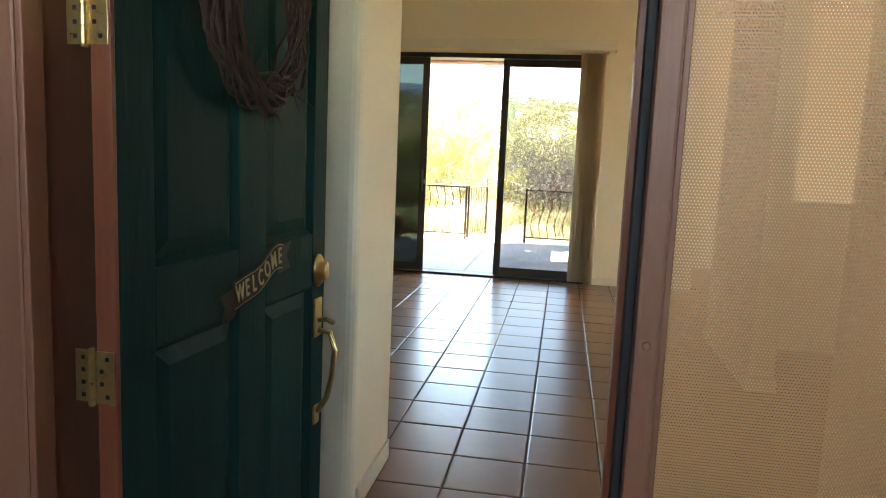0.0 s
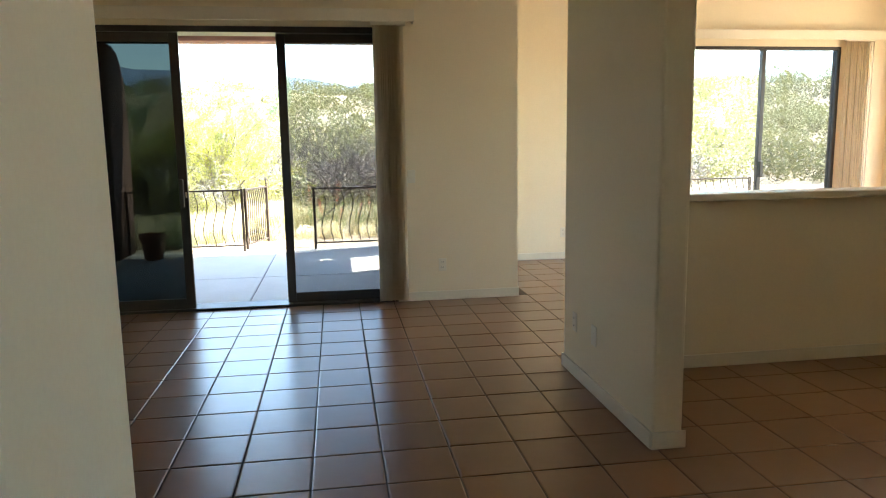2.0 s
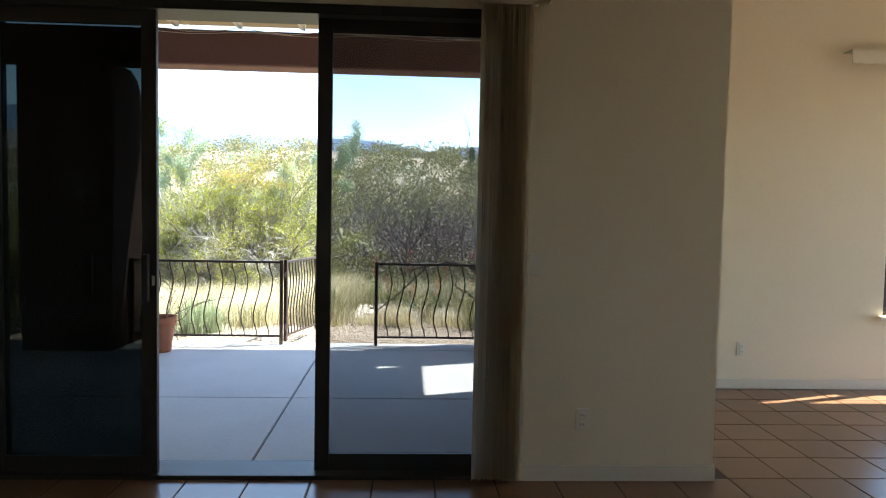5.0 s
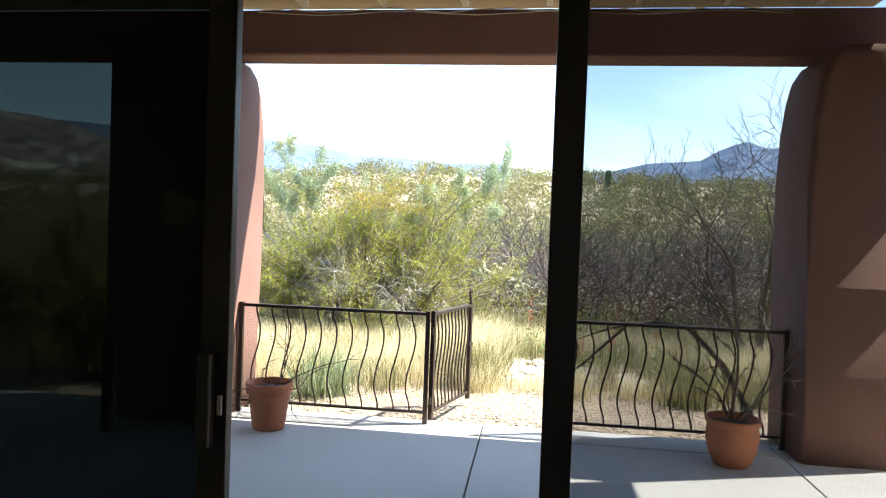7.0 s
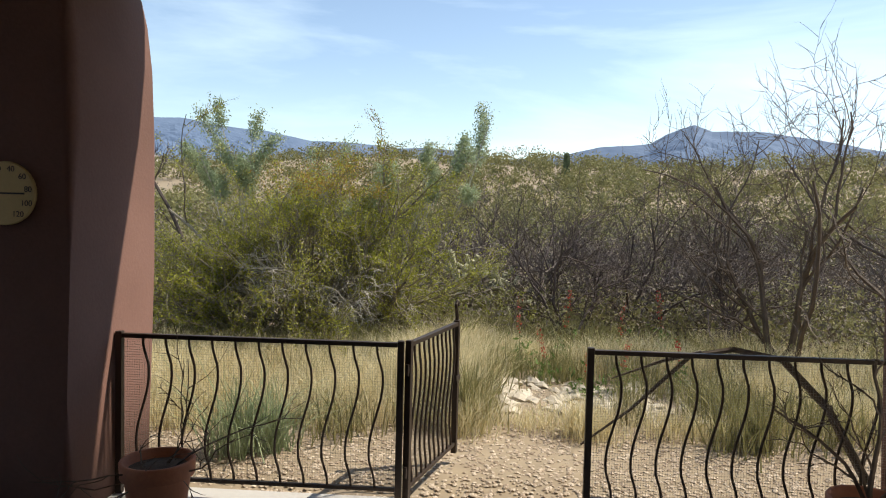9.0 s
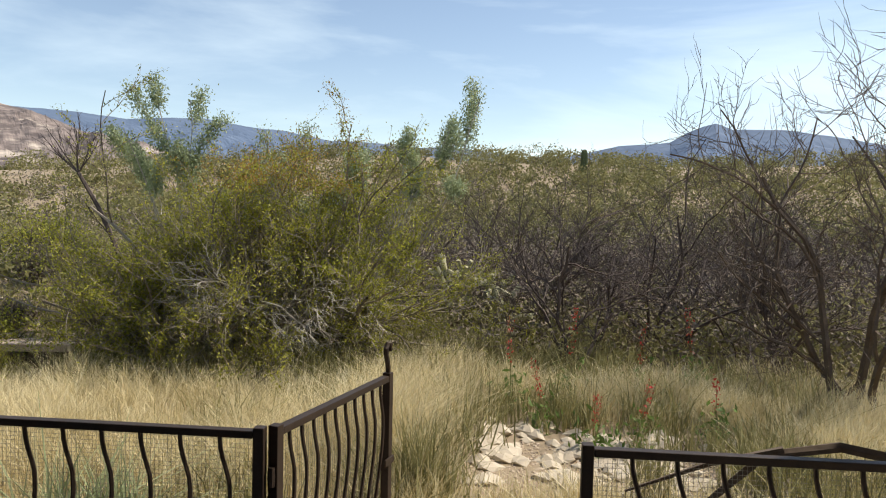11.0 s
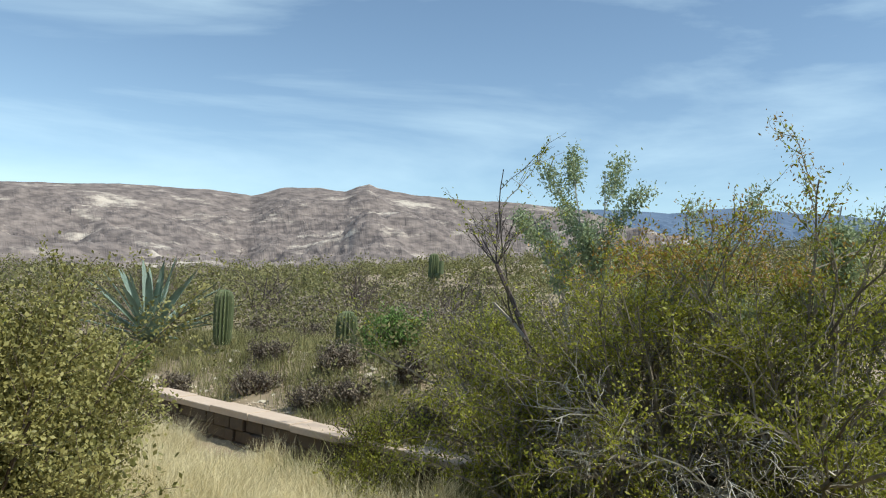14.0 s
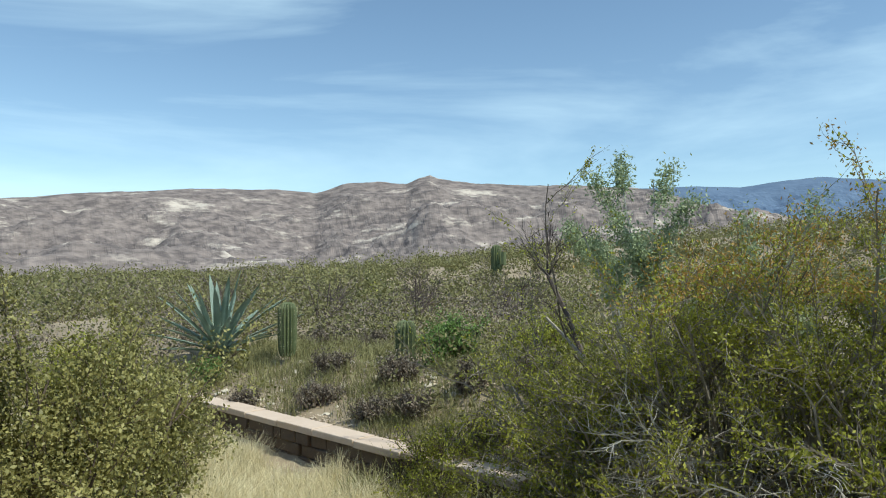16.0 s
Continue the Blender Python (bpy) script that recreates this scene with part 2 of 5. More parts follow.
M = dict(
    wall=mat("cream_wall_paint", (0.74, 0.64, 0.46), (0.81, 0.71, 0.53), 0.75, scale=1.2, fine=70, bump=0.12),
    ceil=mat("white_ceiling_paint", (0.74, 0.72, 0.68), (0.8, 0.78, 0.74), 0.85, scale=2, fine=90, bump=0.15),
    trim=mat("cream_trim_paint", (0.66, 0.6, 0.48), (0.74, 0.68, 0.55), 0.45, scale=3, fine=60, bump=0.04),
    tile=glazed("terracotta_glazed_tile", (0.185, 0.093, 0.046), (0.235, 0.125, 0.064)),
    grout=mat("brown_grout", (0.06, 0.04, 0.03), (0.1, 0.07, 0.05), 0.9, scale=8, fine=80),
    slab=mat("grey_concrete_slab", (0.4, 0.385, 0.37), (0.5, 0.485, 0.465), 0.8, scale=1.6, fine=50, bump=0.15),
    joint=mat("dark_joint", (0.05, 0.045, 0.04), (0.09, 0.08, 0.07), 0.9),
    stucco=mat("mauve_stucco", (0.125, 0.06, 0.046), (0.185, 0.096, 0.076), 0.9, scale=2.2, fine=55, bump=0.45),
    bronze=mat("dark_bronze_aluminium", (0.035, 0.03, 0.026), (0.055, 0.047, 0.04), 0.45, metal=0.35, scale=6, fine=90, bump=0.02),
    iron=mat("dark_brown_painted_iron", (0.03, 0.02, 0.015), (0.06, 0.04, 0.03), 0.5, metal=0.3, scale=9, fine=120, bump=0.1),
    wire=mat("galvanised_wire", (0.3, 0.29, 0.26), (0.42, 0.4, 0.36), 0.5, metal=0.6, scale=9, fine=90, bump=0),
    rafter=mat("cream_painted_rafter", (0.55, 0.46, 0.33), (0.68, 0.58, 0.43), 0.7, scale=2, fine=30, stretch=(6, 1, 6), bump=0.15),
    deck=mat("weathered_wood_deck", (0.25, 0.18, 0.11), (0.38, 0.29, 0.19), 0.75, scale=3, fine=30, stretch=(1, 8, 1), bump=0.2),
    door=mat("dark_green_door_paint", (0.005, 0.024, 0.02), (0.011, 0.04, 0.034), 0.5, scale=5, fine=26, stretch=(3, 3, 0.5), bump=0.25, spec=0.06),
    redwood=mat("red_brown_wood", (0.16, 0.04, 0.015), (0.26, 0.07, 0.025), 0.45, scale=4, fine=24, stretch=(6, 6, 0.6), bump=0.2),
    jamb=mat("mauve_brown_jamb_paint", (0.22, 0.08, 0.042), (0.3, 0.12, 0.065), 0.5, scale=3, fine=40, stretch=(3, 3, 0.6), bump=0.15),
    rubber=mat("black_weatherstrip", (0.012, 0.01, 0.01), (0.02, 0.018, 0.016), 0.7),
    brass=mat("aged_brass", (0.42, 0.27, 0.1), (0.6, 0.42, 0.18), 0.32, metal=0.9, scale=30, fine=120, bump=0.08),
    blind=mat("beige_blind_fabric", (0.68, 0.59, 0.46), (0.77, 0.68, 0.54), 0.8, scale=3, fine=120, stretch=(1, 1, 0.4), bump=0.08, thin=0.65),
    plastic=mat("ivory_plastic", (0.7, 0.65, 0.54), (0.76, 0.71, 0.6), 0.35, scale=5, fine=50, bump=0.01),
    slot=mat("dark_slot", (0.03, 0.03, 0.03), (0.05, 0.05, 0.05), 0.7),
    clay=mat("terracotta_pot_clay", (0.33, 0.11, 0.055), (0.46, 0.18, 0.09), 0.75, scale=9, fine=60, bump=0.2),
    soil=mat("potting_soil", (0.05, 0.035, 0.025), (0.11, 0.08, 0.055), 0.95, scale=30, fine=120, bump=0.6),
    vine=mat("brown_vine", (0.025, 0.011, 0.006), (0.06, 0.026, 0.015), 0.8, scale=20, fine=90, bump=0.3),
    sign=mat("dark_bronze_sign", (0.02, 0.016, 0.012), (0.05, 0.038, 0.025), 0.5, metal=0.4, scale=30, fine=90),
    gold=mat("worn_gold_paint", (0.4, 0.3, 0.14), (0.55, 0.42, 0.22), 0.5, metal=0.3, scale=40, fine=100),
    dial=mat("faded_yellow_dial", (0.5, 0.36, 0.15), (0.6, 0.45, 0.2), 0.6, scale=12, fine=60, bump=0.02),
    ink=mat("dark_ink", (0.03, 0.025, 0.02), (0.05, 0.04, 0.03), 0.6),
    white=mat("white_enamel", (0.72, 0.7, 0.66), (0.78, 0.76, 0.72), 0.35, scale=4, fine=40, bump=0.01),
    screen=perforated("tan_perforated_screen", (0.62, 0.31, 0.12), 0.005, 0.24),
    pane=glass("screened_glass", (0.55, 0.56, 0.57), milk=0.02),
    darkpane=glass("dark_sunscreen_glass", (0.12, 0.134, 0.13), milk=0.012),
    clear=glass("window_glass", (0.85, 0.87, 0.86)),
    ground=mat("tan_desert_soil", (0.2, 0.15, 0.1), (0.37, 0.3, 0.21), 0.95, scale=0.35, fine=7, bump=0.5),
    gravel=mat("tan_gravel_stone", (0.29, 0.22, 0.16), (0.53, 0.44, 0.35), 0.9, scale=8, fine=60, island=0.5, bump=0.2),
    rock=mat("pale_limestone_rock", (0.42, 0.36, 0.28), (0.6, 0.54, 0.45), 0.9, scale=4, fine=25, bump=0.5),
    # Brown face stones, colour darkened to stand for the shadow on them.
    wallstone=mat("shade_darkened_brown_stone", (0.07, 0.05, 0.036), (0.14, 0.1, 0.07), 0.9, scale=5, fine=30, bump=0.6),
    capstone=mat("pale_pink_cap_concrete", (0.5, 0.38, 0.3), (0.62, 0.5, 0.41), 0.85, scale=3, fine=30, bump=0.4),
    straw=mat("dry_straw_grass", (0.56, 0.48, 0.27), (0.84, 0.77, 0.55), 0.8, scale=0.9, fine=9, bump=0, island=0.5, thin=0.35),
    weed=mat("olive_weed", (0.17, 0.17, 0.07), (0.38, 0.35, 0.17), 0.8, scale=1.2, fine=9, bump=0, island=0.5, thin=0.35),
    leaf=mat("yellow_green_small_leaf", (0.15, 0.165, 0.02), (0.46, 0.46, 0.07), 0.6, scale=0.9, fine=6, bump=0, island=0.5, thin=0.5),
    leaf_pale=mat("grey_green_leaf", (0.24, 0.3, 0.16), (0.43, 0.49, 0.3), 0.6, scale=1, fine=6, bump=0, island=0.4, thin=0.35),
    leaf_gold=mat("golden_seed_leaf", (0.3, 0.17, 0.03), (0.45, 0.28, 0.07), 0.7, scale=1, fine=6, bump=0, island=0.4, thin=0.35),
    leaf_bush=mat("olive_oval_leaf", (0.13, 0.13, 0.03), (0.42, 0.39, 0.15), 0.55, scale=1.4, fine=8, bump=0, island=0.5, thin=0.35),
    leaf_green=mat("fresh_green_leaf", (0.08, 0.15, 0.03), (0.2, 0.3, 0.08), 0.6, scale=1, fine=6, bump=0, island=0.4, thin=0.35),
    bark=mat("grey_brown_bark", (0.07, 0.05, 0.038), (0.17, 0.13, 0.1), 0.85, scale=6, fine=50, bump=0.4),
    twig=mat("purplish_bare_twig", (0.055, 0.04, 0.037), (0.13, 0.1, 0.09), 0.85, scale=2, fine=20, bump=0, island=0.3),
    silver=mat("silver_dry_twig", (0.32, 0.3, 0.265), (0.54, 0.51, 0.46), 0.8, scale=3, fine=30, bump=0.1),
    cactus=mat("saguaro_green", (0.06, 0.085, 0.03), (0.13, 0.15, 0.07), 0.7, scale=5, fine=40, bump=0.2),
    cholla=mat("pale_cholla_spines", (0.3, 0.29, 0.17), (0.52, 0.5, 0.34), 0.8, scale=8, fine=60, bump=0.4),
    agave=mat("blue_green_agave", (0.24, 0.33, 0.27), (0.42, 0.5, 0.43), 0.5, scale=3, fine=20, bump=0.1),
    red=mat("red_flower", (0.45, 0.03, 0.03), (0.65, 0.08, 0.06), 0.6, scale=9, fine=40, bump=0, island=0.3, thin=0.35),
    scrub=mat("desert_scrub_leaf", (0.12, 0.12, 0.045), (0.29, 0.27, 0.12), 0.8, scale=0.06, fine=0.8, bump=0, island=0.35, thin=0.35),
    scrub_grey=mat("grey_scrub_twig", (0.11, 0.09, 0.07), (0.24, 0.2, 0.16), 0.85, scale=0.1, fine=0.8, bump=0, island=0.35),
    shrub_bark=mat("grey_shrub_bark", (0.12, 0.1, 0.082), (0.34, 0.3, 0.25), 0.85, scale=3, fine=30, bump=0.2, island=0.4),
    mount=rocky("rocky_mountain", (0.12, 0.102, 0.102), (0.26, 0.218, 0.205), (0.5, 0.44, 0.39)),
    # Blue haze of the distance is painted into the far range's colour.
    farmount=mat("haze_tinted_rock", (0.07, 0.115, 0.2), (0.12, 0.175, 0.27), 0.95, scale=0.004, fine=0.02, bump=0.0, contrast=0.2),
)


# ---- mesh helpers ----
def box(bm, x0, x1, y0, y1, z0, z1):
    v = [bm.verts.new(p) for p in ((x0, y0, z0), (x1, y0, z0), (x1, y1, z0), (x0, y1, z0), (x0, y0, z1), (x1, y0, z1), (x1, y1, z1), (x0, y1, z1))]
    for f in ((3, 2, 1, 0), (4, 5, 6, 7), (0, 1, 5, 4), (1, 2, 6, 5), (2, 3, 7, 6), (3, 0, 4, 7)):
        bm.faces.new([v[i] for i in f])
    return v


def bevel(bm, w, seg=2):
    bmesh.ops.bevel(bm, geom=bm.edges[:], offset=w, segments=seg, profile=0.6, affect="EDGES", clamp_overlap=True)
    return bm


def bbox(x0, x1, y0, y1, z0, z1, w=0.004, seg=2):
    bm = bmesh.new()
    box(bm, x0, x1, y0, y1, z0, z1)
    if w:
        bevel(bm, w, seg)
    return bm


def part(name, bm, material, parent=None, label=""):
    me = bpy.data.meshes.new(name)
    bm.to_mesh(me)
    bm.free()
    me.materials.append(material)
    ob = new(name, me)
    if parent:
        ob.parent = parent
    if label:
        ob["label"] = label
    return ob


def smooth(ob):
    ob.data.polygons.foreach_set("use_smooth", [True] * len(ob.data.polygons))
    return ob


def empty(name, at, label, category, group="", kind="", turn=0):
    e = new(name)
    e.empty_display_size = 0.1
    e.matrix_basis = pose(at[0], at[1], at[2], 0, 0, turn)
    return tagged(e, label, category, group, kind)


def structure(name, bm, material, label):
    return tagged(part(name, bm, material), label, "structure", kind="structure")


def np_mesh(name, verts, faces, material, parent=None, label="", soft=False):
    """verts (n, 3), faces (m, k)."""
    verts, faces = np.asarray(verts, np.float32), np.asarray(faces, np.int32)
    me = bpy.data.meshes.new(name)
    k = faces.shape[1]
    me.vertices.add(len(verts))
    me.vertices.foreach_set("co", verts.ravel())
    me.loops.add(faces.size)
    me.loops.foreach_set("vertex_index", faces.ravel())
    me.polygons.add(len(faces))
    me.polygons.foreach_set("loop_start", np.arange(len(faces), dtype=np.int32) * k)
    me.polygons.foreach_set("use_smooth", np.full(len(faces), soft))
    me.update(calc_edges=True)
    me.materials.append(material)
    ob = new(name, me)
    if parent:
        ob.parent = parent
    if label:
        ob["label"] = label
    return ob


def lathe(profile, n=24, bm=None, at=(0, 0, 0)):
    """A turned body: profile is (radius, z) from the bottom up."""
    bm = bm or bmesh.new()
    rings = []
    for r, z in profile:
        rings.append([bm.verts.new((at[0] + r * math.cos(2 * math.pi * i / n), at[1] + r * math.sin(2 * math.pi * i / n), at[2] + z)) for i in range(n)])
    for a, b in zip(rings, rings[1:]):
        for i in range(n):
            bm.faces.new((a[i], a[(i + 1) % n], b[(i + 1) % n], b[i]))
    bm.faces.new(rings[0][::-1])
    bm.faces.new(rings[-1])
    return bm


def tube(bm, pts, r, n=6, taper=None):
    """A round bar along points."""
    pts = [Vector(p) for p in pts]
    rings = []
    up = Vector((0.13, 0.21, 0.97))
    for i, p in enumerate(pts):
        d = (pts[min(i + 1, len(pts) - 1)] - pts[max(i - 1, 0)]).normalized()
        if abs(d.dot(up)) > 0.95:
            up = Vector((0.97, 0.2, 0.1))
        a = d.cross(up).normalized()
        b = d.cross(a)
        rr = r if taper is None else r + (taper - r) * i / (len(pts) - 1)
        rings.append([bm.verts.new(p + a * rr * math.cos(2 * math.pi * k / n) + b * rr * math.sin(2 * math.pi * k / n)) for k in range(n)])
    for q, s in zip(rings, rings[1:]):
        for i in range(n):
            bm.faces.new((q[i], q[(i + 1) % n], s[(i + 1) % n], s[i]))
    bm.faces.new(rings[0])
    bm.faces.new(rings[-1][::-1])
    return bm


def smoothstep(a, b, x):
    t = np.clip((np.asarray(x, float) - a) / (b - a), 0, 1)
    return t * t * (3 - 2 * t)


def wave_noise(x, y, s, seed):
    """Cheap smooth noise from summed sines."""
    g = np.random.default_rng(seed)
    out = 0
    for k in range(5):
        a, p, f = g.uniform(0, 6.28), g.uniform(0, 6.28), s * (1.7 ** k)
        out = out + np.sin((x * np.cos(a) + y * np.sin(a)) * f + p) / (1.5 ** k)
    return out / 2.2


# ---- terrain ----
def terrain(x, y):
    x, y = np.asarray(x, float), np.asarray(y, float)
    dx, dy = x + 0.5, y - 11.0
    d = np.hypot(dx, dy)
    az = np.degrees(np.arctan2(-dx, dy))
    rise = np.interp(az, [-180, -100, -50, 8, 20, 34, 45, 57, 70, 82, 110, 180], [1.2, 1.2, 7.8, 7.8, 6.6, 4.7, 3.6, 2.7, 2.0, 1.6, 1.2, 1.2])
    far = smoothstep(24, 78, d)
    h = -0.05 + rise * far
    h = h - 0.9 * smoothstep(8.5, 13, d) * (1 - smoothstep(15, 30, d)) * (1 - smoothstep(5, 20, az)) * smoothstep(-70, -40, az)
    s = y - (16.57 + 0.142 * (x + 4.65))
    west = smoothstep(3.8, 5.2, -x) * (1 - smoothstep(20, 45, d))
    h = h - 0.2 * smoothstep(-2.4, -0.8, s) * (1 - smoothstep(-0.5, 0.3, s)) * west
    h = h + (0.17 * smoothstep(-0.1, 0.5, s) + 0.48 * smoothstep(0.4, 2.0, s)) * west
    h = h + wave_noise(x, y, 0.05, 3) * 0.9 * smoothstep(22, 50, d) * (1 - smoothstep(300, 900, d)) * smoothstep(11, 14, y)
    h = h + wave_noise(x, y, 0.9, 5) * 0.035 * smoothstep(12.9, 14.5, y)
    h = np.where(y < 12.6, -0.06, h)
    return h - 7.0 * smoothstep(150, 900, d) * (rise > 3)


# ---- house shell ----
H = 3.2
FLOOR_X0, FLOOR_X1, FLOOR_Y0, FLOOR_Y1 = -2.65, 7.2, 2.3, 10.65


def wall_with_hole(name, axis, at, thick, a0, a1, z0, z1, holes, material, label):
    """A wall along x (axis 'x', at y) or along y (axis 'y', at x), with rectangular openings (a, b, low, high) cut through it."""
    bm = bmesh.new()

    def put(u0, u1, w0, w1):
        if u1 - u0 < 1e-4 or w1 - w0 < 1e-4:
            return
        if axis == "x":
            box(bm, u0, u1, at, at + thick, w0, w1)
        else:
            box(bm, at, at + thick, u0, u1, w0, w1)

    u = a0
    for h0, h1, lo, hi in sorted(holes):
        put(u, h0, z0, z1)
        put(h0, h1, z0, lo)
        put(h0, h1, hi, z1)
        u = h1
    put(u, a1, z0, z1)
    return structure(name, bm, material, label)


SLX0, SLX1, SLZ = -2.02, 0.66, 2.43
WINX0, WINX1, WINZ0, WINZ1 = 4.05, 6.5, 0.62, 2.56
wall_with_hole("wall_north", "x", 8.70, 0.26, -2.85, 1.78, 0, H, [(SLX0, SLX1, 0, SLZ)], M["wall"], "cream painted plaster wall round the sliding door")
wall_with_hole("wall_jog", "y", 1.58, 0.2, 8.96, 10.65, 0, H, [], M["wall"], "cream painted wall beside the dining room")
wall_with_hole("wall_dining", "x", 10.65, 0.16, 1.58, 7.4, 0, H, [(WINX0, WINX1, WINZ0, WINZ1)], M["wall"], "cream painted wall with the dining window")
wall_with_hole("wall_east", "y", 7.2, 0.2, 2.1, 10.65, 0, H, [(6.8, 10.2, 0.3, 2.6)], M["wall"], "cream painted wall closing the dining room")
wall_with_hole("wall_west", "y", -2.85, 0.2, 2.1, 8.76, 0, H, [], M["wall"], "cream painted wall of the living room")
wall_with_hole("wall_south", "x", 2.14, 0.16, -2.85, 7.4, 0, H, [(-0.6, 1.36, 0, 2.12)], M["wall"], "cream painted entrance wall")
structure("wall_partition", bbox(1.54, 1.69, 5.35, 6.64, 0, H, 0.022, 3), M["wall"], "free end of a cream plaster partition with rounded corners")
structure("wall_stub", bbox(-2.64, -0.3, 3.34, 3.92, 0, H, 0.05, 5), M["wall"], "thick cream plaster wall end with rounded corners")
structure("wall_half", bbox(1.695, 7.19, 6.42, 6.54, 0, 1.05, 0.004), M["wall"], "low cream half wall below the ledge")
structure("ledge", bbox(1.695, 7.19, 6.37, 6.6, 1.053, 1.1, 0.012, 3), M["trim"], "cream painted ledge on the half wall")
structure("wall_entry", bbox(1.4, 1.56, 2.31, 3.78, 0, H, 0.022, 3), M["wall"], "cream entrance side wall with rounded corner")
structure("ceiling", bbox(-2.85, 7.4, 2.1, 10.85, H + 0.003, H + 0.12, 0), M["ceil"], "smooth white painted ceiling")

# baseboards
for n, (x0, x1, y0, y1) in enumerate(((0.67, 1.79, 8.687, 8.698), (1.795, 7.18, 10.637, 10.648), (1.5265, 1.538, 5.35, 6.64), (1.53, 1.7, 5.337, 5.348), (1.7, 7.18, 6.407, 6.418),
                                      (-0.298, -0.287, 3.4, 3.87), (1.387, 1.398, 2.32, 3.77), (1.785, 1.796, 8.71, 10.63))):
    structure("baseboard_%d" % (n + 1), bbox(x0, x1, y0, y1, 0.002, 0.085, 0.003), M["trim"], "cream painted baseboard along the wall foot")

# floor base, slab, ground
floor_bm = bbox(FLOOR_X0, FLOOR_X1, FLOOR_Y0 - 0.2, 8.96, -0.15, -0.004, 0)
box(floor_bm, 1.78, FLOOR_X1, 8.96, FLOOR_Y1, -0.15, -0.004)
structure("floor", floor_bm, M["grout"], "brown grout bed under terracotta floor tiles")
structure("porch_floor", bbox(-4, 6, -3, 2.09, -0.15, -0.006, 0), M["slab"], "grey concrete entrance porch")
# Unseen walls and roof, added to keep daylight off the entrance door.
structure("porch_wall", bbox(-1.6, 2.6, -1.9, -1.7, -0.15, 1.9, 0), M["stucco"], "unseen mauve stucco wall added behind the porch to cut daylight")
structure("porch_wall_west", bbox(-1.6, -1.4, -1.699, 2.08, -0.15, 2.6, 0), M["stucco"], "unseen mauve stucco side wall added to dim the porch")
structure("porch_wall_east", bbox(2.4, 2.6, -1.699, 2.08, -0.15, 2.6, 0), M["stucco"], "unseen mauve stucco side wall added to dim the porch")
structure("porch_roof", bbox(-1.6, 2.6, -1.9, 2.08, 2.603, 2.75, 0), M["stucco"], "unseen low stucco roof added to dim the porch")
XS, YS = (-6.0, -3.62, -0.71, 1.41, 4.6, 8.0), (8.97, 10.32, 12.13, 12.46)
slab = tagged(new("patio_slab"), "grey concrete patio slab with tooled joints", "structure", kind="structure")
for i in range(5):
    for j in range(3):
        if YS[j + 1] <= 10.9 and XS[i] >= 1.4 and j == 0:
            continue
        part("slab_panel", bbox(XS[i] + 0.006, XS[i + 1] - 0.006, YS[j] + (0.006 if j else 0), YS[j + 1] - (0.006 if j < 2 else 0), -0.14, -0.012, 0.006), M["slab"], slab)
part("joint_bed", bbox(-6, 8, 8.97, 12.44, -0.14, -0.026, 0), M["joint"], slab, "dark dirt in the joints")


def ground_sheet():
    r = np.concatenate([np.linspace(0, 30, 61), 30 * 1.09 ** np.arange(1, 58)])
    a = np.radians(np.arange(0, 360, 1.5))
    R, A = np.meshgrid(r, a, indexing="ij")
    x, y = -0.5 - R * np.sin(A), 11.0 + R * np.cos(A)
    v = np.stack([x, y, terrain(x, y)], -1).reshape(-1, 3)
    na = len(a)
    i, j = np.meshgrid(np.arange(len(r) - 1), np.arange(na), indexing="ij")
    q = np.stack([i * na + j, (i + 1) * na + j, (i + 1) * na + (j + 1) % na, i * na + (j + 1) % na], -1).reshape(-1, 4)[:, ::-1]
    keep = ~((v[q].mean(1)[:, 1] < 12.3) & (v[q].mean(1)[:, 1] > -6) & (np.abs(v[q].mean(1)[:, 0]) < 9))
    return tagged(np_mesh("ground", v, q, M["ground"], soft=True), "tan desert soil with scrub and gravel", "ground", kind="structure")


ground_sheet()


# ---- patio ----
def column(name, x0, x1, y0, y1, side, label):
    """Stucco pier whose opening side is rounded at the top and leans slightly."""
    bm = bmesh.new()
    zs = [(-0.02, 0.03), (0.6, 0.035), (1.2, 0.02), (1.9, 0.0), (2.3, 0.015), (2.55, 0.045), (2.7, 0.08), (2.8, 0.14), (2.83, 0.2)]
    rings = []
    for z, o in zs:
        a0, a1 = (x0, x1 - o) if side > 0 else (x0 + o, x1)
        rings.append([bm.verts.new(p) for p in ((a0, y0, z), (a1, y0, z), (a1, y1, z), (a0, y1, z))])
    for a, b in zip(rings, rings[1:]):
        for i in range(4):
            bm.faces.new((a[i], a[(i + 1) % 4], b[(i + 1) % 4], b[i]))
    bm.faces.new(rings[0][::-1])
    bm.faces.new(rings[-1])
    ed = [e for e in bm.edges if abs(e.verts[0].co.z - e.verts[1].co.z) > 0.01]
    bmesh.ops.bevel(bm, geom=ed, offset=0.06, segments=4, profile=0.5, affect="EDGES", clamp_overlap=True)
    ob = structure(name, bm, M["stucco"], label)
    return smooth(ob)


column("patio_column_west", -3.55, -2.655, 11.92, 12.75, 1, "mauve stucco patio pier with rounded corners")
column("patio_column_east", 1.45, 2.15, 12.03, 12.75, -1, "mauve stucco patio pier with rounded corners")
structure("patio_beam", bbox(-6, 2.15, 12.36, 12.68, 2.822, 3.18, 0.03, 3), M["stucco"], "mauve stucco beam over the patio opening")
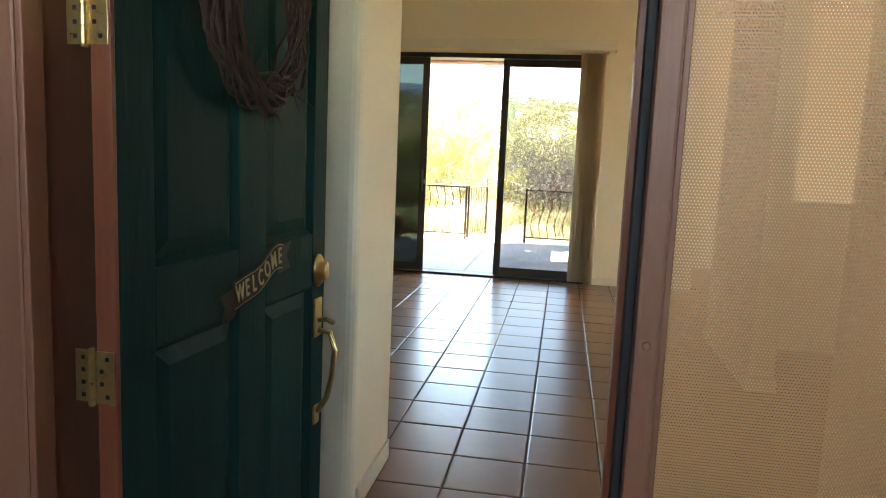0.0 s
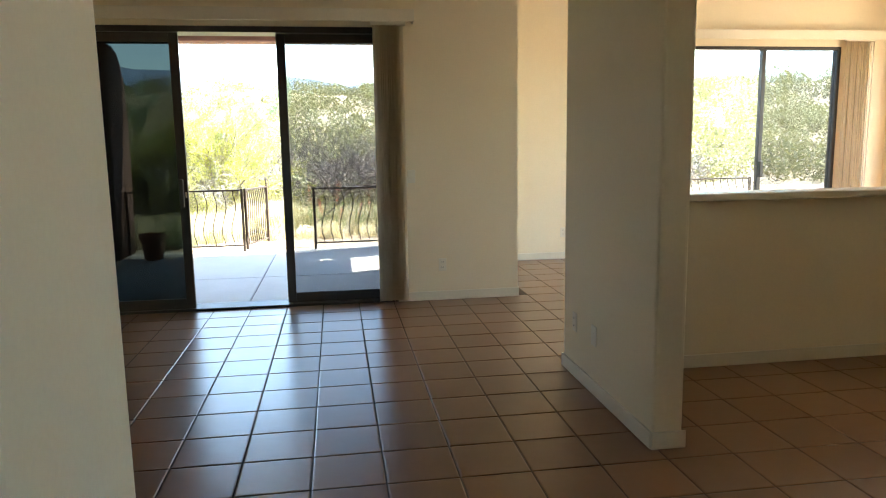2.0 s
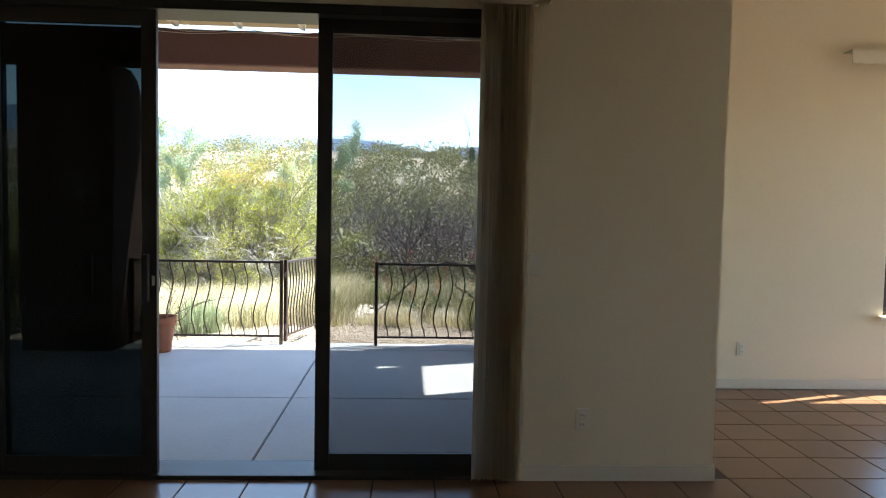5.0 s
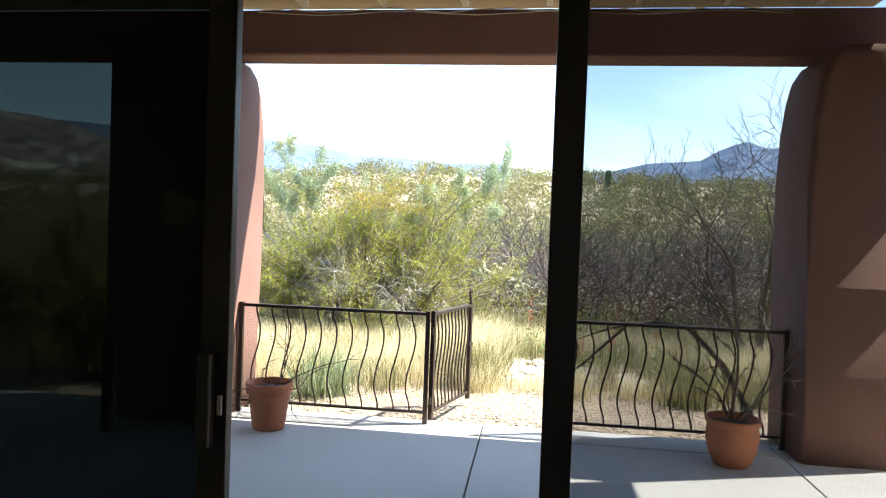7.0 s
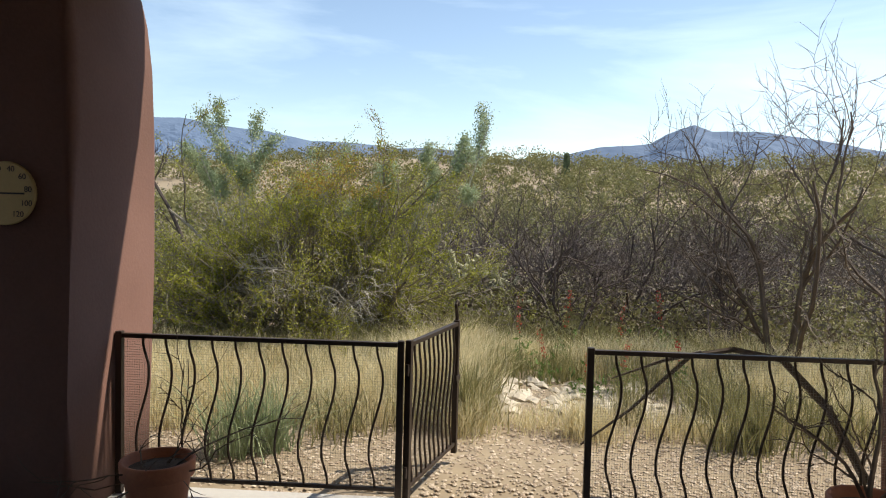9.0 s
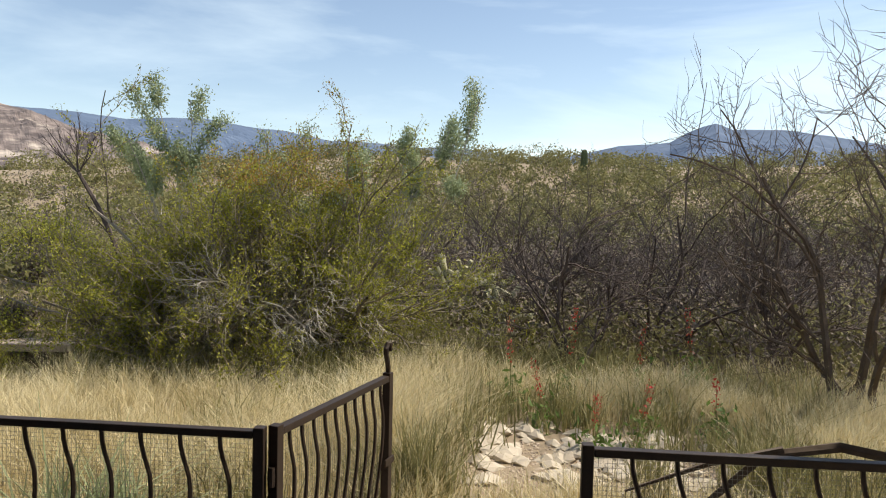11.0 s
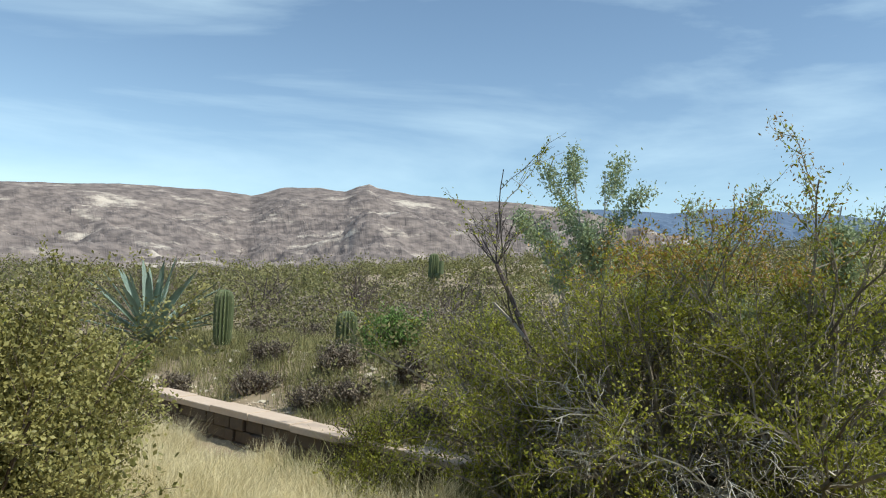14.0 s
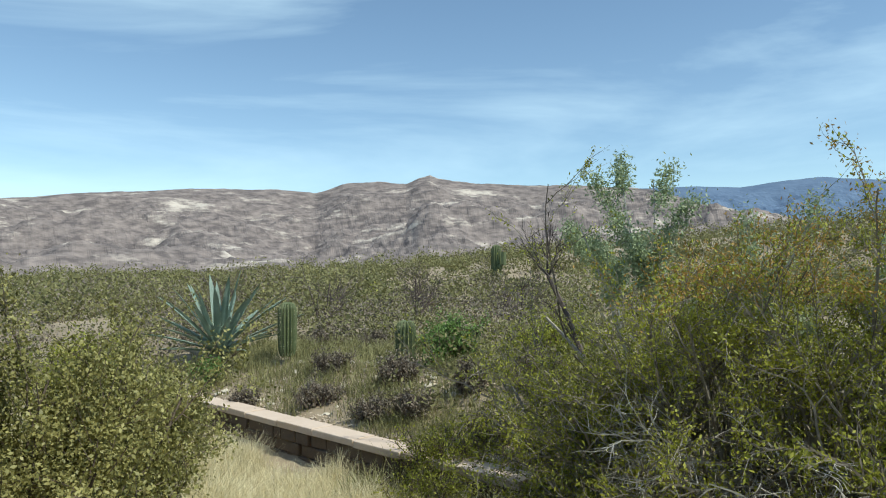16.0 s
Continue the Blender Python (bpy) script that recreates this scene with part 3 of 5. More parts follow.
# Unseen header, placed so its shadow trims the sun patch on the slab.
structure("patio_side_beam", bbox(1.98, 2.14, 10.92, 12.02, 2.72, 3.33, 0.02, 3), M["stucco"], "unseen mauve stucco side beam of the patio, set to trim the sun patch")
structure("house_face", bbox(-6.0, -2.86, 8.76, 8.98, -0.1, 3.4, 0.0), M["stucco"], "mauve stucco outer wall of the house")
structure("house_face_north", wall_with_hole("outer_skin", "x", 8.965, 0.03, -2.85, 1.57, 0, 3.4, [(SLX0, SLX1, 0, SLZ)], M["stucco"], "mauve stucco outer skin beside the sliding door") and bbox(1.54, 1.575, 9.0, 10.84, 0, 3.4, 0), M["stucco"], "mauve stucco side of the dining room")
for x in [-5.35 + 0.628 * k for k in range(12)]:
    tagged(part("rafter", bbox(x - 0.024, x + 0.024, 8.99, 12.34, 3.185, 3.33, 0.004), M["rafter"]), "cream painted wooden patio rafter", "rafter", "patio rafters")
roof = tagged(new("patio_roof"), "weathered wooden board patio roof", "structure", kind="structure")
for i in range(23):
    y = 8.99 + i * 0.168
    part("board", bbox(-6, 2.15, y, y + 0.1676, 3.334, 3.36, 0.0), M["deck"], roof)
tagged(part("cable", tube(bmesh.new(), [(-2.6 + 0.25 * i, 12.345, 3.165 + 0.02 * math.sin(i * 1.9) + 0.008 * math.sin(i * 5.1)) for i in range(17)], 0.005, 5), M["rafter"]), "thin pale cable clipped along the patio beam", "cable")
tagged(part("cable", tube(bmesh.new(), [(-2.6 + 0.25 * i, 12.345, 3.14 + 0.015 * math.sin(i * 1.3 + 2)) for i in range(17)], 0.004, 5), M["rafter"]), "thin pale cable clipped along the patio beam", "cable")
structure("house_roof", bbox(-6, 7.5, 1.9, 8.98, 3.4, 3.6, 0), M["stucco"], "flat house roof")
structure("house_roof_dining", bbox(1.54, 7.5, 8.98, 10.9, 3.4, 3.6, 0), M["stucco"], "flat roof over the dining room")


# ---- sliding door ----
def panel_frame(e, x0, x1, y0, y1, z0, z1, w, pane_mat):
    part("stile", bbox(x0, x0 + w, y0, y1, z0, z1), M["bronze"], e)
    part("stile", bbox(x1 - w, x1, y0, y1, z0, z1), M["bronze"], e)
    part("rail", bbox(x0 + w, x1 - w, y0 + 0.002, y1 - 0.002, z0, z0 + w * 1.2), M["bronze"], e)
    part("rail", bbox(x0 + w, x1 - w, y0 + 0.002, y1 - 0.002, z1 - w, z1), M["bronze"], e)
    p = part("pane", bbox(x0 + w, x1 - w, (y0 + y1) / 2 - 0.002, (y0 + y1) / 2 + 0.002, z0 + w * 1.2, z1 - w, 0), pane_mat, e)
    p.visible_shadow = False
    return e


sd = empty("sliding_door", (0, 0, 0), "dark bronze sliding glass door standing half open", "door")
part("jamb", bbox(SLX0, SLX0 + 0.05, 8.705, 8.93, 0.0, SLZ), M["bronze"], sd)
part("jamb", bbox(SLX1 - 0.05, SLX1, 8.705, 8.93, 0.0, SLZ), M["bronze"], sd)
part("head", bbox(SLX0 + 0.05, SLX1 - 0.05, 8.705, 8.93, SLZ - 0.05, SLZ), M["bronze"], sd)
part("track", bbox(SLX0 + 0.05, SLX1 - 0.05, 8.705, 8.93, -0.004, 0.022), M["bronze"], sd)
panel_frame(sd, SLX0 + 0.052, -1.13, 8.725, 8.76, 0.024, SLZ - 0.052, 0.075, M["darkpane"])
panel_frame(sd, -0.335, SLX1 - 0.052, 8.775, 8.81, 0.024, SLZ - 0.052, 0.075, M["pane"])
part("pull_handle", bbox(-1.195, -1.16, 8.685, 8.724, 0.92, 1.16, 0.008, 3), M["bronze"], sd)
part("latch", bbox(-1.152, -1.14, 8.715, 8.7245, 1.0, 1.05, 0.002), M["plastic"], sd, "pale latch plate")
part("pull_handle", bbox(-1.5, -1.47, 8.761, 8.79, 0.92, 1.16, 0.008, 3), M["bronze"], sd)

# vertical blinds and valance
def blind_stack(x0, x1, count, z1, group, y=8.645):
    e = empty("vertical_blind", (x0, y, 0), "beige fabric vertical blind drawn into a stack", "blind", group)
    for i in range(count):
        x = (x1 - x0) * i / (count - 1)
        bm = bmesh.new()
        w, a = 0.085, 1.2 + 0.12 * math.sin(i * 2.3)
        pts = []
        for k in range(5):
            s = (k / 4 - 0.5) * w
            bow = 0.006 * math.cos((k / 4 - 0.5) * math.pi)
            pts.append((x + s * math.cos(a) - bow * math.sin(a), s * math.sin(a) * 0.5 + bow * math.cos(a)))
        lo = [bm.verts.new((p[0], p[1], 0.025)) for p in pts]
        hi = [bm.verts.new((p[0], p[1], z1)) for p in pts]
        for k in range(4):
            bm.faces.new((lo[k], lo[k + 1], hi[k + 1], hi[k]))
        bmesh.ops.solidify(bm, geom=bm.faces[:], thickness=0.0012)
        part("slat", bm, M["blind"], e)
    part("head_rail", bbox(-0.03, x1 - x0 + 0.03, -0.018, 0.018, z1 - 0.002, z1 + 0.03, 0.003), M["trim"], e)
    return e


blind_stack(0.5, 0.74, 13, 2.44, "blinds")
blind_stack(-2.42, -2.0, 16, 2.44, "blinds")
val = empty("valance", (0, 0, 0), "cream fabric-faced blind valance above the sliding door", "valance")
part("face_board", bbox(-2.5, 0.84, 8.57, 8.582, 2.458, 2.56, 0.003), M["trim"], val)
part("return_board", bbox(0.828, 0.84, 8.583, 8.697, 2.458, 2.56, 0.003), M["trim"], val)
part("return_board", bbox(-2.5, -2.488, 8.583, 8.697, 2.458, 2.56, 0.003), M["trim"], val)
part("top_board", bbox(-2.487, 0.827, 8.583, 8.697, 2.545, 2.558, 0.002), M["trim"], val)
wand = empty("blind_cord", (0.745, 8.68, 0), "thin pale blind cord hanging against the wall", "cord")
part("cord", tube(bmesh.new(), [(0, 0, 0.55), (0.004, 0, 1.1), (0, 0, 1.7), (0.002, 0, 2.457)], 0.003, 5), M["trim"], wand)
part("cleat", bbox(-0.018, 0.018, -0.006, 0.016, 1.05, 1.15, 0.004), M["plastic"], wand)


def wall_plate(name, at, face, label, sockets=True, group=""):
    """Face 'y': on a wall facing -y; 'x': on a wall facing -x."""
    e = empty(name, at, label, "outlet" if sockets else "switch", group, turn=0 if face == "y" else -90)
    part("plate", bbox(-0.036, 0.036, -0.007, -0.001, -0.058, 0.058, 0.003), M["plastic"], e)
    for z in ((-0.024, 0.024) if sockets else (0.0,)):
        p = part("socket" if sockets else "rocker", bbox(-0.017, 0.017, -0.0105, -0.0072, z - 0.015, z + 0.015, 0.002), M["plastic"], e)
        if sockets:
            for x in (-0.007, 0.007):
                part("slot", bbox(x - 0.0014, x + 0.0014, -0.0115, -0.0106, z - 0.005, z + 0.006, 0), M["slot"], p)
    return e


wall_plate("outlet", (1.07, 8.7, 0.33), "y", "ivory plastic double outlet on the cream wall", group="outlets")
wall_plate("outlet", (2.87, 10.65, 0.33), "y", "ivory plastic double outlet on the dining wall", group="outlets")
wall_plate("outlet", (1.54, 6.42, 0.34), "x", "ivory plastic outlet on the partition", group="outlets")
wall_plate("wall_jack", (1.54, 6.1, 0.34), "x", "ivory plastic cable plate on the partition", False)
wall_plate("light_switch", (0.8, 8.7, 1.14), "y", "ivory plastic light switch on the cream wall", False)

# ---- dining window, fan ----
win = tagged(new("window_1"), "bronze sliding window above the half wall", "window", kind="structure")
WM = 5.46
part("window_frame", bbox(WINX0, WINX0 + 0.04, 10.66, 10.76, WINZ0, WINZ1), M["bronze"], win)
part("window_frame", bbox(WINX1 - 0.04, WINX1, 10.66, 10.76, WINZ0, WINZ1), M["bronze"], win)
part("window_frame", bbox(WINX0 + 0.04, WINX1 - 0.04, 10.66, 10.76, WINZ0, WINZ0 + 0.04), M["bronze"], win)
part("window_frame", bbox(WINX0 + 0.04, WINX1 - 0.04, 10.66, 10.76, WINZ1 - 0.04, WINZ1), M["bronze"], win)
for x in (4.5, WM):
    part("mullion", bbox(x - 0.025, x + 0.025, 10.67, 10.74, WINZ0 + 0.04, WINZ1 - 0.04), M["bronze"], win)
for a, b, g in ((WINX0 + 0.04, 4.475, "clear"), (4.525, WM - 0.025, "clear"), (WM + 0.025, WINX1 - 0.04, "pane")):
    p = part("pane", bbox(a, b, 10.698, 10.702, WINZ0 + 0.04, WINZ1 - 0.04, 0), M[g], win)
    p.visible_shadow = False
part("latch", bbox(WM - 0.022, WM + 0.022, 10.62, 10.668, 0.95, 1.15, 0.008), M["bronze"], win)
part("window_sill", bbox(WINX0 - 0.05, WINX1 + 0.05, 10.6, 10.648, WINZ0 - 0.04, WINZ0 - 0.003, 0.006), M["trim"], win)
v2 = empty("valance", (0, 0, 0), "cream blind valance above the dining window", "valance")
part("face_board", bbox(3.6, 7.0, 10.52, 10.532, 2.63, 2.74, 0.003), M["trim"], v2)
part("top_board", bbox(3.6, 7.0, 10.533, 10.647, 2.728, 2.738, 0.002), M["trim"], v2)
blind_stack(6.52, 6.9, 13, 2.62, "blinds", y=10.59)
# Unseen window, added and enlarged to let more light into the dining room.
w2 = tagged(new("fill_window"), "unseen bronze side window added to light the dining room", "window", kind="structure")
for y0, y1, z0, z1 in ((6.8, 6.85, 0.3, 2.6), (10.15, 10.2, 0.3, 2.6), (6.85, 10.15, 0.3, 0.35), (6.85, 10.15, 2.55, 2.6), (8.48, 8.52, 0.35, 2.55)):
    part("window_frame", bbox(7.25, 7.33, y0, y1, z0, z1), M["bronze"], w2)

fan = empty("ceiling_fan", (4.45, 8.0, H), "white ceiling fan at rest below the dining ceiling", "fan")
part("canopy", lathe([(0.03, -0.06), (0.07, -0.035), (0.075, -0.001)], 20), M["white"], fan)
part("downrod", lathe([(0.012, -0.3), (0.012, -0.06)], 10), M["white"], fan)
part("motor", lathe([(0.05, -0.47), (0.11, -0.45), (0.13, -0.4), (0.13, -0.35), (0.09, -0.31), (0.03, -0.3)], 24), M["white"], fan)
part("light_shade", lathe([(0.02, -0.58), (0.08, -0.55), (0.1, -0.5), (0.06, -0.472)], 20), M["ceil"], fan, "frosted glass light shade")
for k in range(5):
    bm = bbox(0.17, 0.66, -0.065, 0.065, -0.385, -0.376, 0.003)
    bmesh.ops.rotate(bm, verts=bm.verts[:], cent=(0, 0, -0.38), matrix=Matrix.Rotation(0.2, 3, "X"))
    bmesh.ops.rotate(bm, verts=bm.verts[:], matrix=Matrix.Rotation(k * 2 * math.pi / 5 + 0.3, 3, "Z"))
    bl = part("blade", bm, M["white"], fan)
    bm = bbox(0.1, 0.24, -0.02, 0.02, -0.392, -0.384, 0.002)
    bmesh.ops.rotate(bm, verts=bm.verts[:], matrix=Matrix.Rotation(k * 2 * math.pi / 5 + 0.3, 3, "Z"))
    part("blade_iron", bm, M["brass"], bl)

# ---- entrance ----
def entrance_door():
    """Local x runs from the hinge to the free edge, local -y is the visible face."""
    ang = math.degrees(math.atan2(0.92, 0.07))
    e = empty("entrance_door", (-0.405, 2.2, 0.0), "dark green painted panel door standing open", "door", turn=ang)
    W, Z0, Z1, T0, T1 = 0.92, 0.015, 2.05, 0.0, 0.044
    cols = ((0.1, 0.415), (0.545, 0.83))
    rows = ((0.2, 0.9), (1.06, 1.93))
    part("stile", bbox(0, cols[0][0], T0, T1, Z0, Z1, 0.003), M["door"], e)
    part("stile", bbox(cols[0][1], cols[1][0], T0, T1, Z0, Z1, 0.003), M["door"], e)
    part("stile", bbox(cols[1][1], W, T0, T1, Z0, Z1, 0.003), M["door"], e)
    for a, b in ((Z0, rows[0][0]), (rows[0][1], rows[1][0]), (rows[1][1], Z1)):
        for c in cols:
            part("rail", bbox(c[0] + 0.0005, c[1] - 0.0005, T0 + 0.0008, T1 - 0.0008, a, b, 0.003), M["door"], e)
    for c in cols:
        for r in rows:
            bm = bmesh.new()
            x0, x1, z0, z1 = c[0] + 0.001, c[1] - 0.001, r[0] + 0.001, r[1] - 0.001
            steps = ((0.0, 0.004), (0.008, 0.012), (0.014, 0.018), (0.05, 0.007))
            for sgn, base in ((1, T0), (-1, T1)):
                loops = []
                for ins, dep in steps:
                    y = base + sgn * dep
                    loops.append([bm.verts.new(p) for p in ((x0 + ins, y, z0 + ins), (x1 - ins, y, z0 + ins), (x1 - ins, y, z1 - ins), (x0 + ins, y, z1 - ins))])
                for a, b in zip(loops, loops[1:]):
                    for i in range(4):
                        f = (a[i], a[(i + 1) % 4], b[(i + 1) % 4], b[i])
                        bm.faces.new(f if sgn > 0 else f[::-1])
                bm.faces.new(loops[-1] if sgn > 0 else loops[-1][::-1])
            part("panel", bm, M["door"], e)
    part("edge_strip", bbox(-0.012, -0.001, 0.001, T1 - 0.001, Z0, Z1, 0.002), M["redwood"], e, "bare red-brown wood edge")
    # brass furniture
    bm = lathe([(0.034, 0), (0.034, 0.006), (0.028, 0.012), (0.02, 0.014), (0.02, 0.03), (0.012, 0.032)], 20)
    bmesh.ops.rotate(bm, verts=bm.verts[:], matrix=Matrix.Rotation(math.pi / 2, 3, "X"))
    bmesh.ops.scale(bm, vec=(1, 1, 1.5), verts=bm.verts[:])
    bmesh.ops.translate(bm, verts=bm.verts[:], vec=(0.865, -0.001, 0.945))
    smooth(part("deadbolt", bm, M["brass"], e, "aged brass deadbolt"))
    hs = part("handle_set", bevel(bmesh_from_plate(0.84, 0.89, -0.008, -0.001, 0.74, 0.86), 0.006, 3), M["brass"], e, "aged brass pull handle set")
    part("grip", tube(bmesh.new(), [(0.865, -0.008, 0.76), (0.868, -0.045, 0.755), (0.868, -0.062, 0.7), (0.866, -0.056, 0.62), (0.865, -0.04, 0.55), (0.865, -0.01, 0.5)], 0.009, 8), M["brass"], hs)
    part("thumb_piece", tube(bmesh.new(), [(0.865, -0.006, 0.79), (0.866, -0.035, 0.795), (0.866, -0.06, 0.785)], 0.008, 6), M["brass"], hs)
    part("lower_rosette", bbox(0.847, 0.883, -0.008, -0.001, 0.46, 0.52, 0.006, 3), M["brass"], hs)
    for z in (0.37 + 0.5, 1.52):
        h = part("hinge", bbox(-0.0155, -0.0125, 0.004, 0.042, z - 0.05, z + 0.05, 0.001), M["brass"], e, "aged brass hinge")
        part("leaf_plate", bbox(-0.0155, -0.0125, 0.056, 0.088, z - 0.05, z + 0.05, 0.001), M["brass"], h)
        part("knuckle", lathe([(0.006, z - 0.055), (0.008, z - 0.05), (0.007, z - 0.02), (0.008, z - 0.018), (0.007, z + 0.015), (0.008, z + 0.017), (0.006, z + 0.055)], 10, at=(-0.018, 0.049, 0)), M["brass"], h)
        for q in (-0.036, -0.012, 0.012, 0.036):
            for yy in (0.018 + (0.012 if abs(q) < 0.02 else 0), 0.07):
                part("screw", bbox(-0.0172, -0.0156, yy - 0.004, yy + 0.004, z + q - 0.004, z + q + 0.004, 0.002), M["sign"], h)
    return e


def bmesh_from_plate(x0, x1, y0, y1, z0, z1):
    bm = bmesh.new()
    box(bm, x0, x1, y0, y1, z0, z1)
    return bm


DOOR = entrance_door()
DM = DOOR.matrix_basis


def wreath():
    e = empty("wreath", DM @ Vector((0.43, -0.03, 1.62)), "brown twisted grapevine wreath hanging on the door", "wreath", turn=math.degrees(DM.to_euler().z))
    g = random.Random(4)
    for k in range(26):
        bm = bmesh.new()
        pts, ph, rr = [], g.uniform(0, 6.28), 0.175 + g.uniform(-0.025, 0.025)
        n = 26
        span = g.uniform(2.5, 6.4)
        for i in range(n):
            a = ph + span * i / (n - 1)
            tw = a * 3 + k
            r = rr + 0.022 * math.sin(tw) + g.uniform(-0.006, 0.006)
            pts.append((r * math.cos(a), -0.02 + 0.02 * math.cos(tw * 0.9), r * math.sin(a) * 1.1))
        part("vine", tube(bm, pts, g.uniform(0.003, 0.007), 5), M["vine"], e)
    for k in range(22):
        a = g.uniform(0, 6.28)
        p = Vector((0.18 * math.cos(a), -0.03, 0.2 * math.sin(a)))
        pts = [p]
        d = Vector((g.uniform(-1, 1), g.uniform(-0.3, 0.1), g.uniform(-1, 1))).normalized()
        for i in range(5):
            d = (d + Vector((g.uniform(-.7, .7), g.uniform(-.2, .1), g.uniform(-.7, .7)))).normalized()
            pts.append(pts[-1] + d * 0.022)
        part("tendril", tube(bmesh.new(), pts, 0.002, 4, 0.001), M["vine"], e)


wreath()


def welcome_sign():
    e = empty("welcome_sign", DM @ Vector((0.50, -0.006, 0.985)), "dark metal ribbon sign with gold letters on the door", "sign", turn=math.degrees(DM.to_euler().z))
    bm = bmesh.new()
    n, up, lo = 24, [], []

    def mid(u):
        return 0.032 * math.sin((u - 0.5) * math.pi * 1.1) + 0.006 * math.sin(u * 9)

    for i in range(n + 1):
        u = i / n
        x = (u - 0.5) * 0.25
        up.append(bm.verts.new((x, 0, mid(u) + 0.036)))
        lo.append(bm.verts.new((x, 0, mid(u) - 0.036)))
    for i in range(n):
        bm.faces.new((lo[i], lo[i + 1], up[i + 1], up[i]))
    for s in (-1, 1):
        u = 0.5 + s * 0.5
        x, z = s * 0.125, mid(u) - 0.012
        a = [bm.verts.new(p) for p in ((x - s * 0.02, 0.002, z - 0.035), (x + s * 0.05, 0.002, z - 0.04 + s * 0.015), (x + s * 0.03, 0.002, z + s * 0.01), (x + s * 0.055, 0.002, z + 0.035 + s * 0.015), (x - s * 0.02, 0.002, z + 0.035))]
        bm.faces.new(a if s > 0 else a[::-1])
    bmesh.ops.solidify(bm, geom=bm.faces[:], thickness=0.004)
    part("ribbon", bm, M["sign"], e)
    for i, ch in enumerate("WELCOME"):
        u = 0.1 + 0.8 * i / 6
        cu = bpy.data.curves.new("letter", "FONT")
        cu.body, cu.size, cu.extrude, cu.align_x, cu.align_y, cu.offset = ch, 0.06, 0.001, "CENTER", "CENTER", 0.0008
        cu.materials.append(M["gold"])
        ob = new("letter", cu)
        ob.parent = e
        slope = math.degrees(math.atan2(mid(u + 0.02) - mid(u - 0.02), 0.01))
        ob.matrix_basis = pose((u - 0.5) * 0.25, -0.0055, mid(u), 90, -slope * 0.6, 0) @ Matrix.Diagonal((0.62, 1, 1, 1))
        ob["label"] = "worn gold letter"
    for s in (-1, 1):
        bm = bmesh.new()
        tube(bm, [((i / 16 - 0.5) * 0.24, -0.0045, mid(i / 16) + s * 0.031) for i in range(17)], 0.0012, 4)
        part("edging", bm, M["gold"], e)


welcome_sign()

frame_e = tagged(new("door_frame"), "mauve-brown painted entrance door frame", "structure", kind="structure")
part("jamb", bbox(-0.598, -0.52, 2.1, 2.3, 0, 2.068, 0.006), M["jamb"], frame_e)
part("stop", bbox(-0.519, -0.505, 2.1, 2.15, 0, 2.06, 0.003), M["jamb"], frame_e)
part("casing", bbox(-0.71, -0.602, 2.075, 2.137, 0, 2.2, 0.006), M["redwood"], frame_e, "red-brown wooden casing")
part("head", bbox(-0.598, 1.36, 2.12, 2.3, 2.07, 2.12, 0.006), M["jamb"], frame_e)
part("post", bbox(0.503, 0.541, 2.135, 2.24, 0, 2.069, 0.006), M["jamb"], frame_e)
part("weatherstrip", bbox(0.488, 0.5025, 2.165, 2.2, 0.01, 2.069, 0.003), M["rubber"], frame_e, "black weatherstrip")
part("stop", bbox(0.478, 0.5025, 2.2, 2.235, 0.0, 2.069, 0.004), M["redwood"], frame_e)
part("jamb", bbox(1.3, 1.36, 2.14, 2.3, 0, 2.069, 0.006), M["jamb"], frame_e)
part("threshold", bbox(-0.504, 0.4735, 2.12, 2.3, -0.004, 0.014, 0.006), M["bronze"], frame_e, "dark metal threshold")
ss = empty("screen_panel", (0, 0, 0), "tan perforated metal screen in a mauve frame beside the door", "screen")
part("stile", bbox(0.542, 0.552, 2.15, 2.185, 0.005, 2.065, 0.002), M["jamb"], ss)
part("stile", bbox(1.24, 1.298, 2.15, 2.185, 0.005, 2.065, 0.004), M["jamb"], ss)
part("rail", bbox(0.553, 1.238, 2.15, 2.185, 0.005, 0.12, 0.004), M["jamb"], ss)
part("rail", bbox(0.553, 1.238, 2.15, 2.185, 1.98, 2.065, 0.004), M["jamb"], ss)
part("mesh", bbox(0.55, 1.242, 2.166, 2.1675, 0.11, 1.985, 0), M["screen"], ss)
bm = lathe([(0.007, 0), (0.006, 0.002), (0.003, 0.0025)], 12)
bmesh.ops.rotate(bm, verts=bm.verts[:], matrix=Matrix.Rotation(math.pi / 2, 3, "X"))
bmesh.ops.translate(bm, verts=bm.verts[:], vec=(0.521, 2.1345, 1.03))
part("screw", bm, M["jamb"], ss)


# ---- iron railings ----
def wavy(x, z0, z1, r, amp):
    n = 22
    return [(x + amp * math.sin(2 * math.pi * (i / n) * 1.0 + math.pi) * min(1, 6 * (i / n), 6 * (1 - i / n)), 0, z0 + (z1 - z0) * i / n) for i in range(n + 1)]


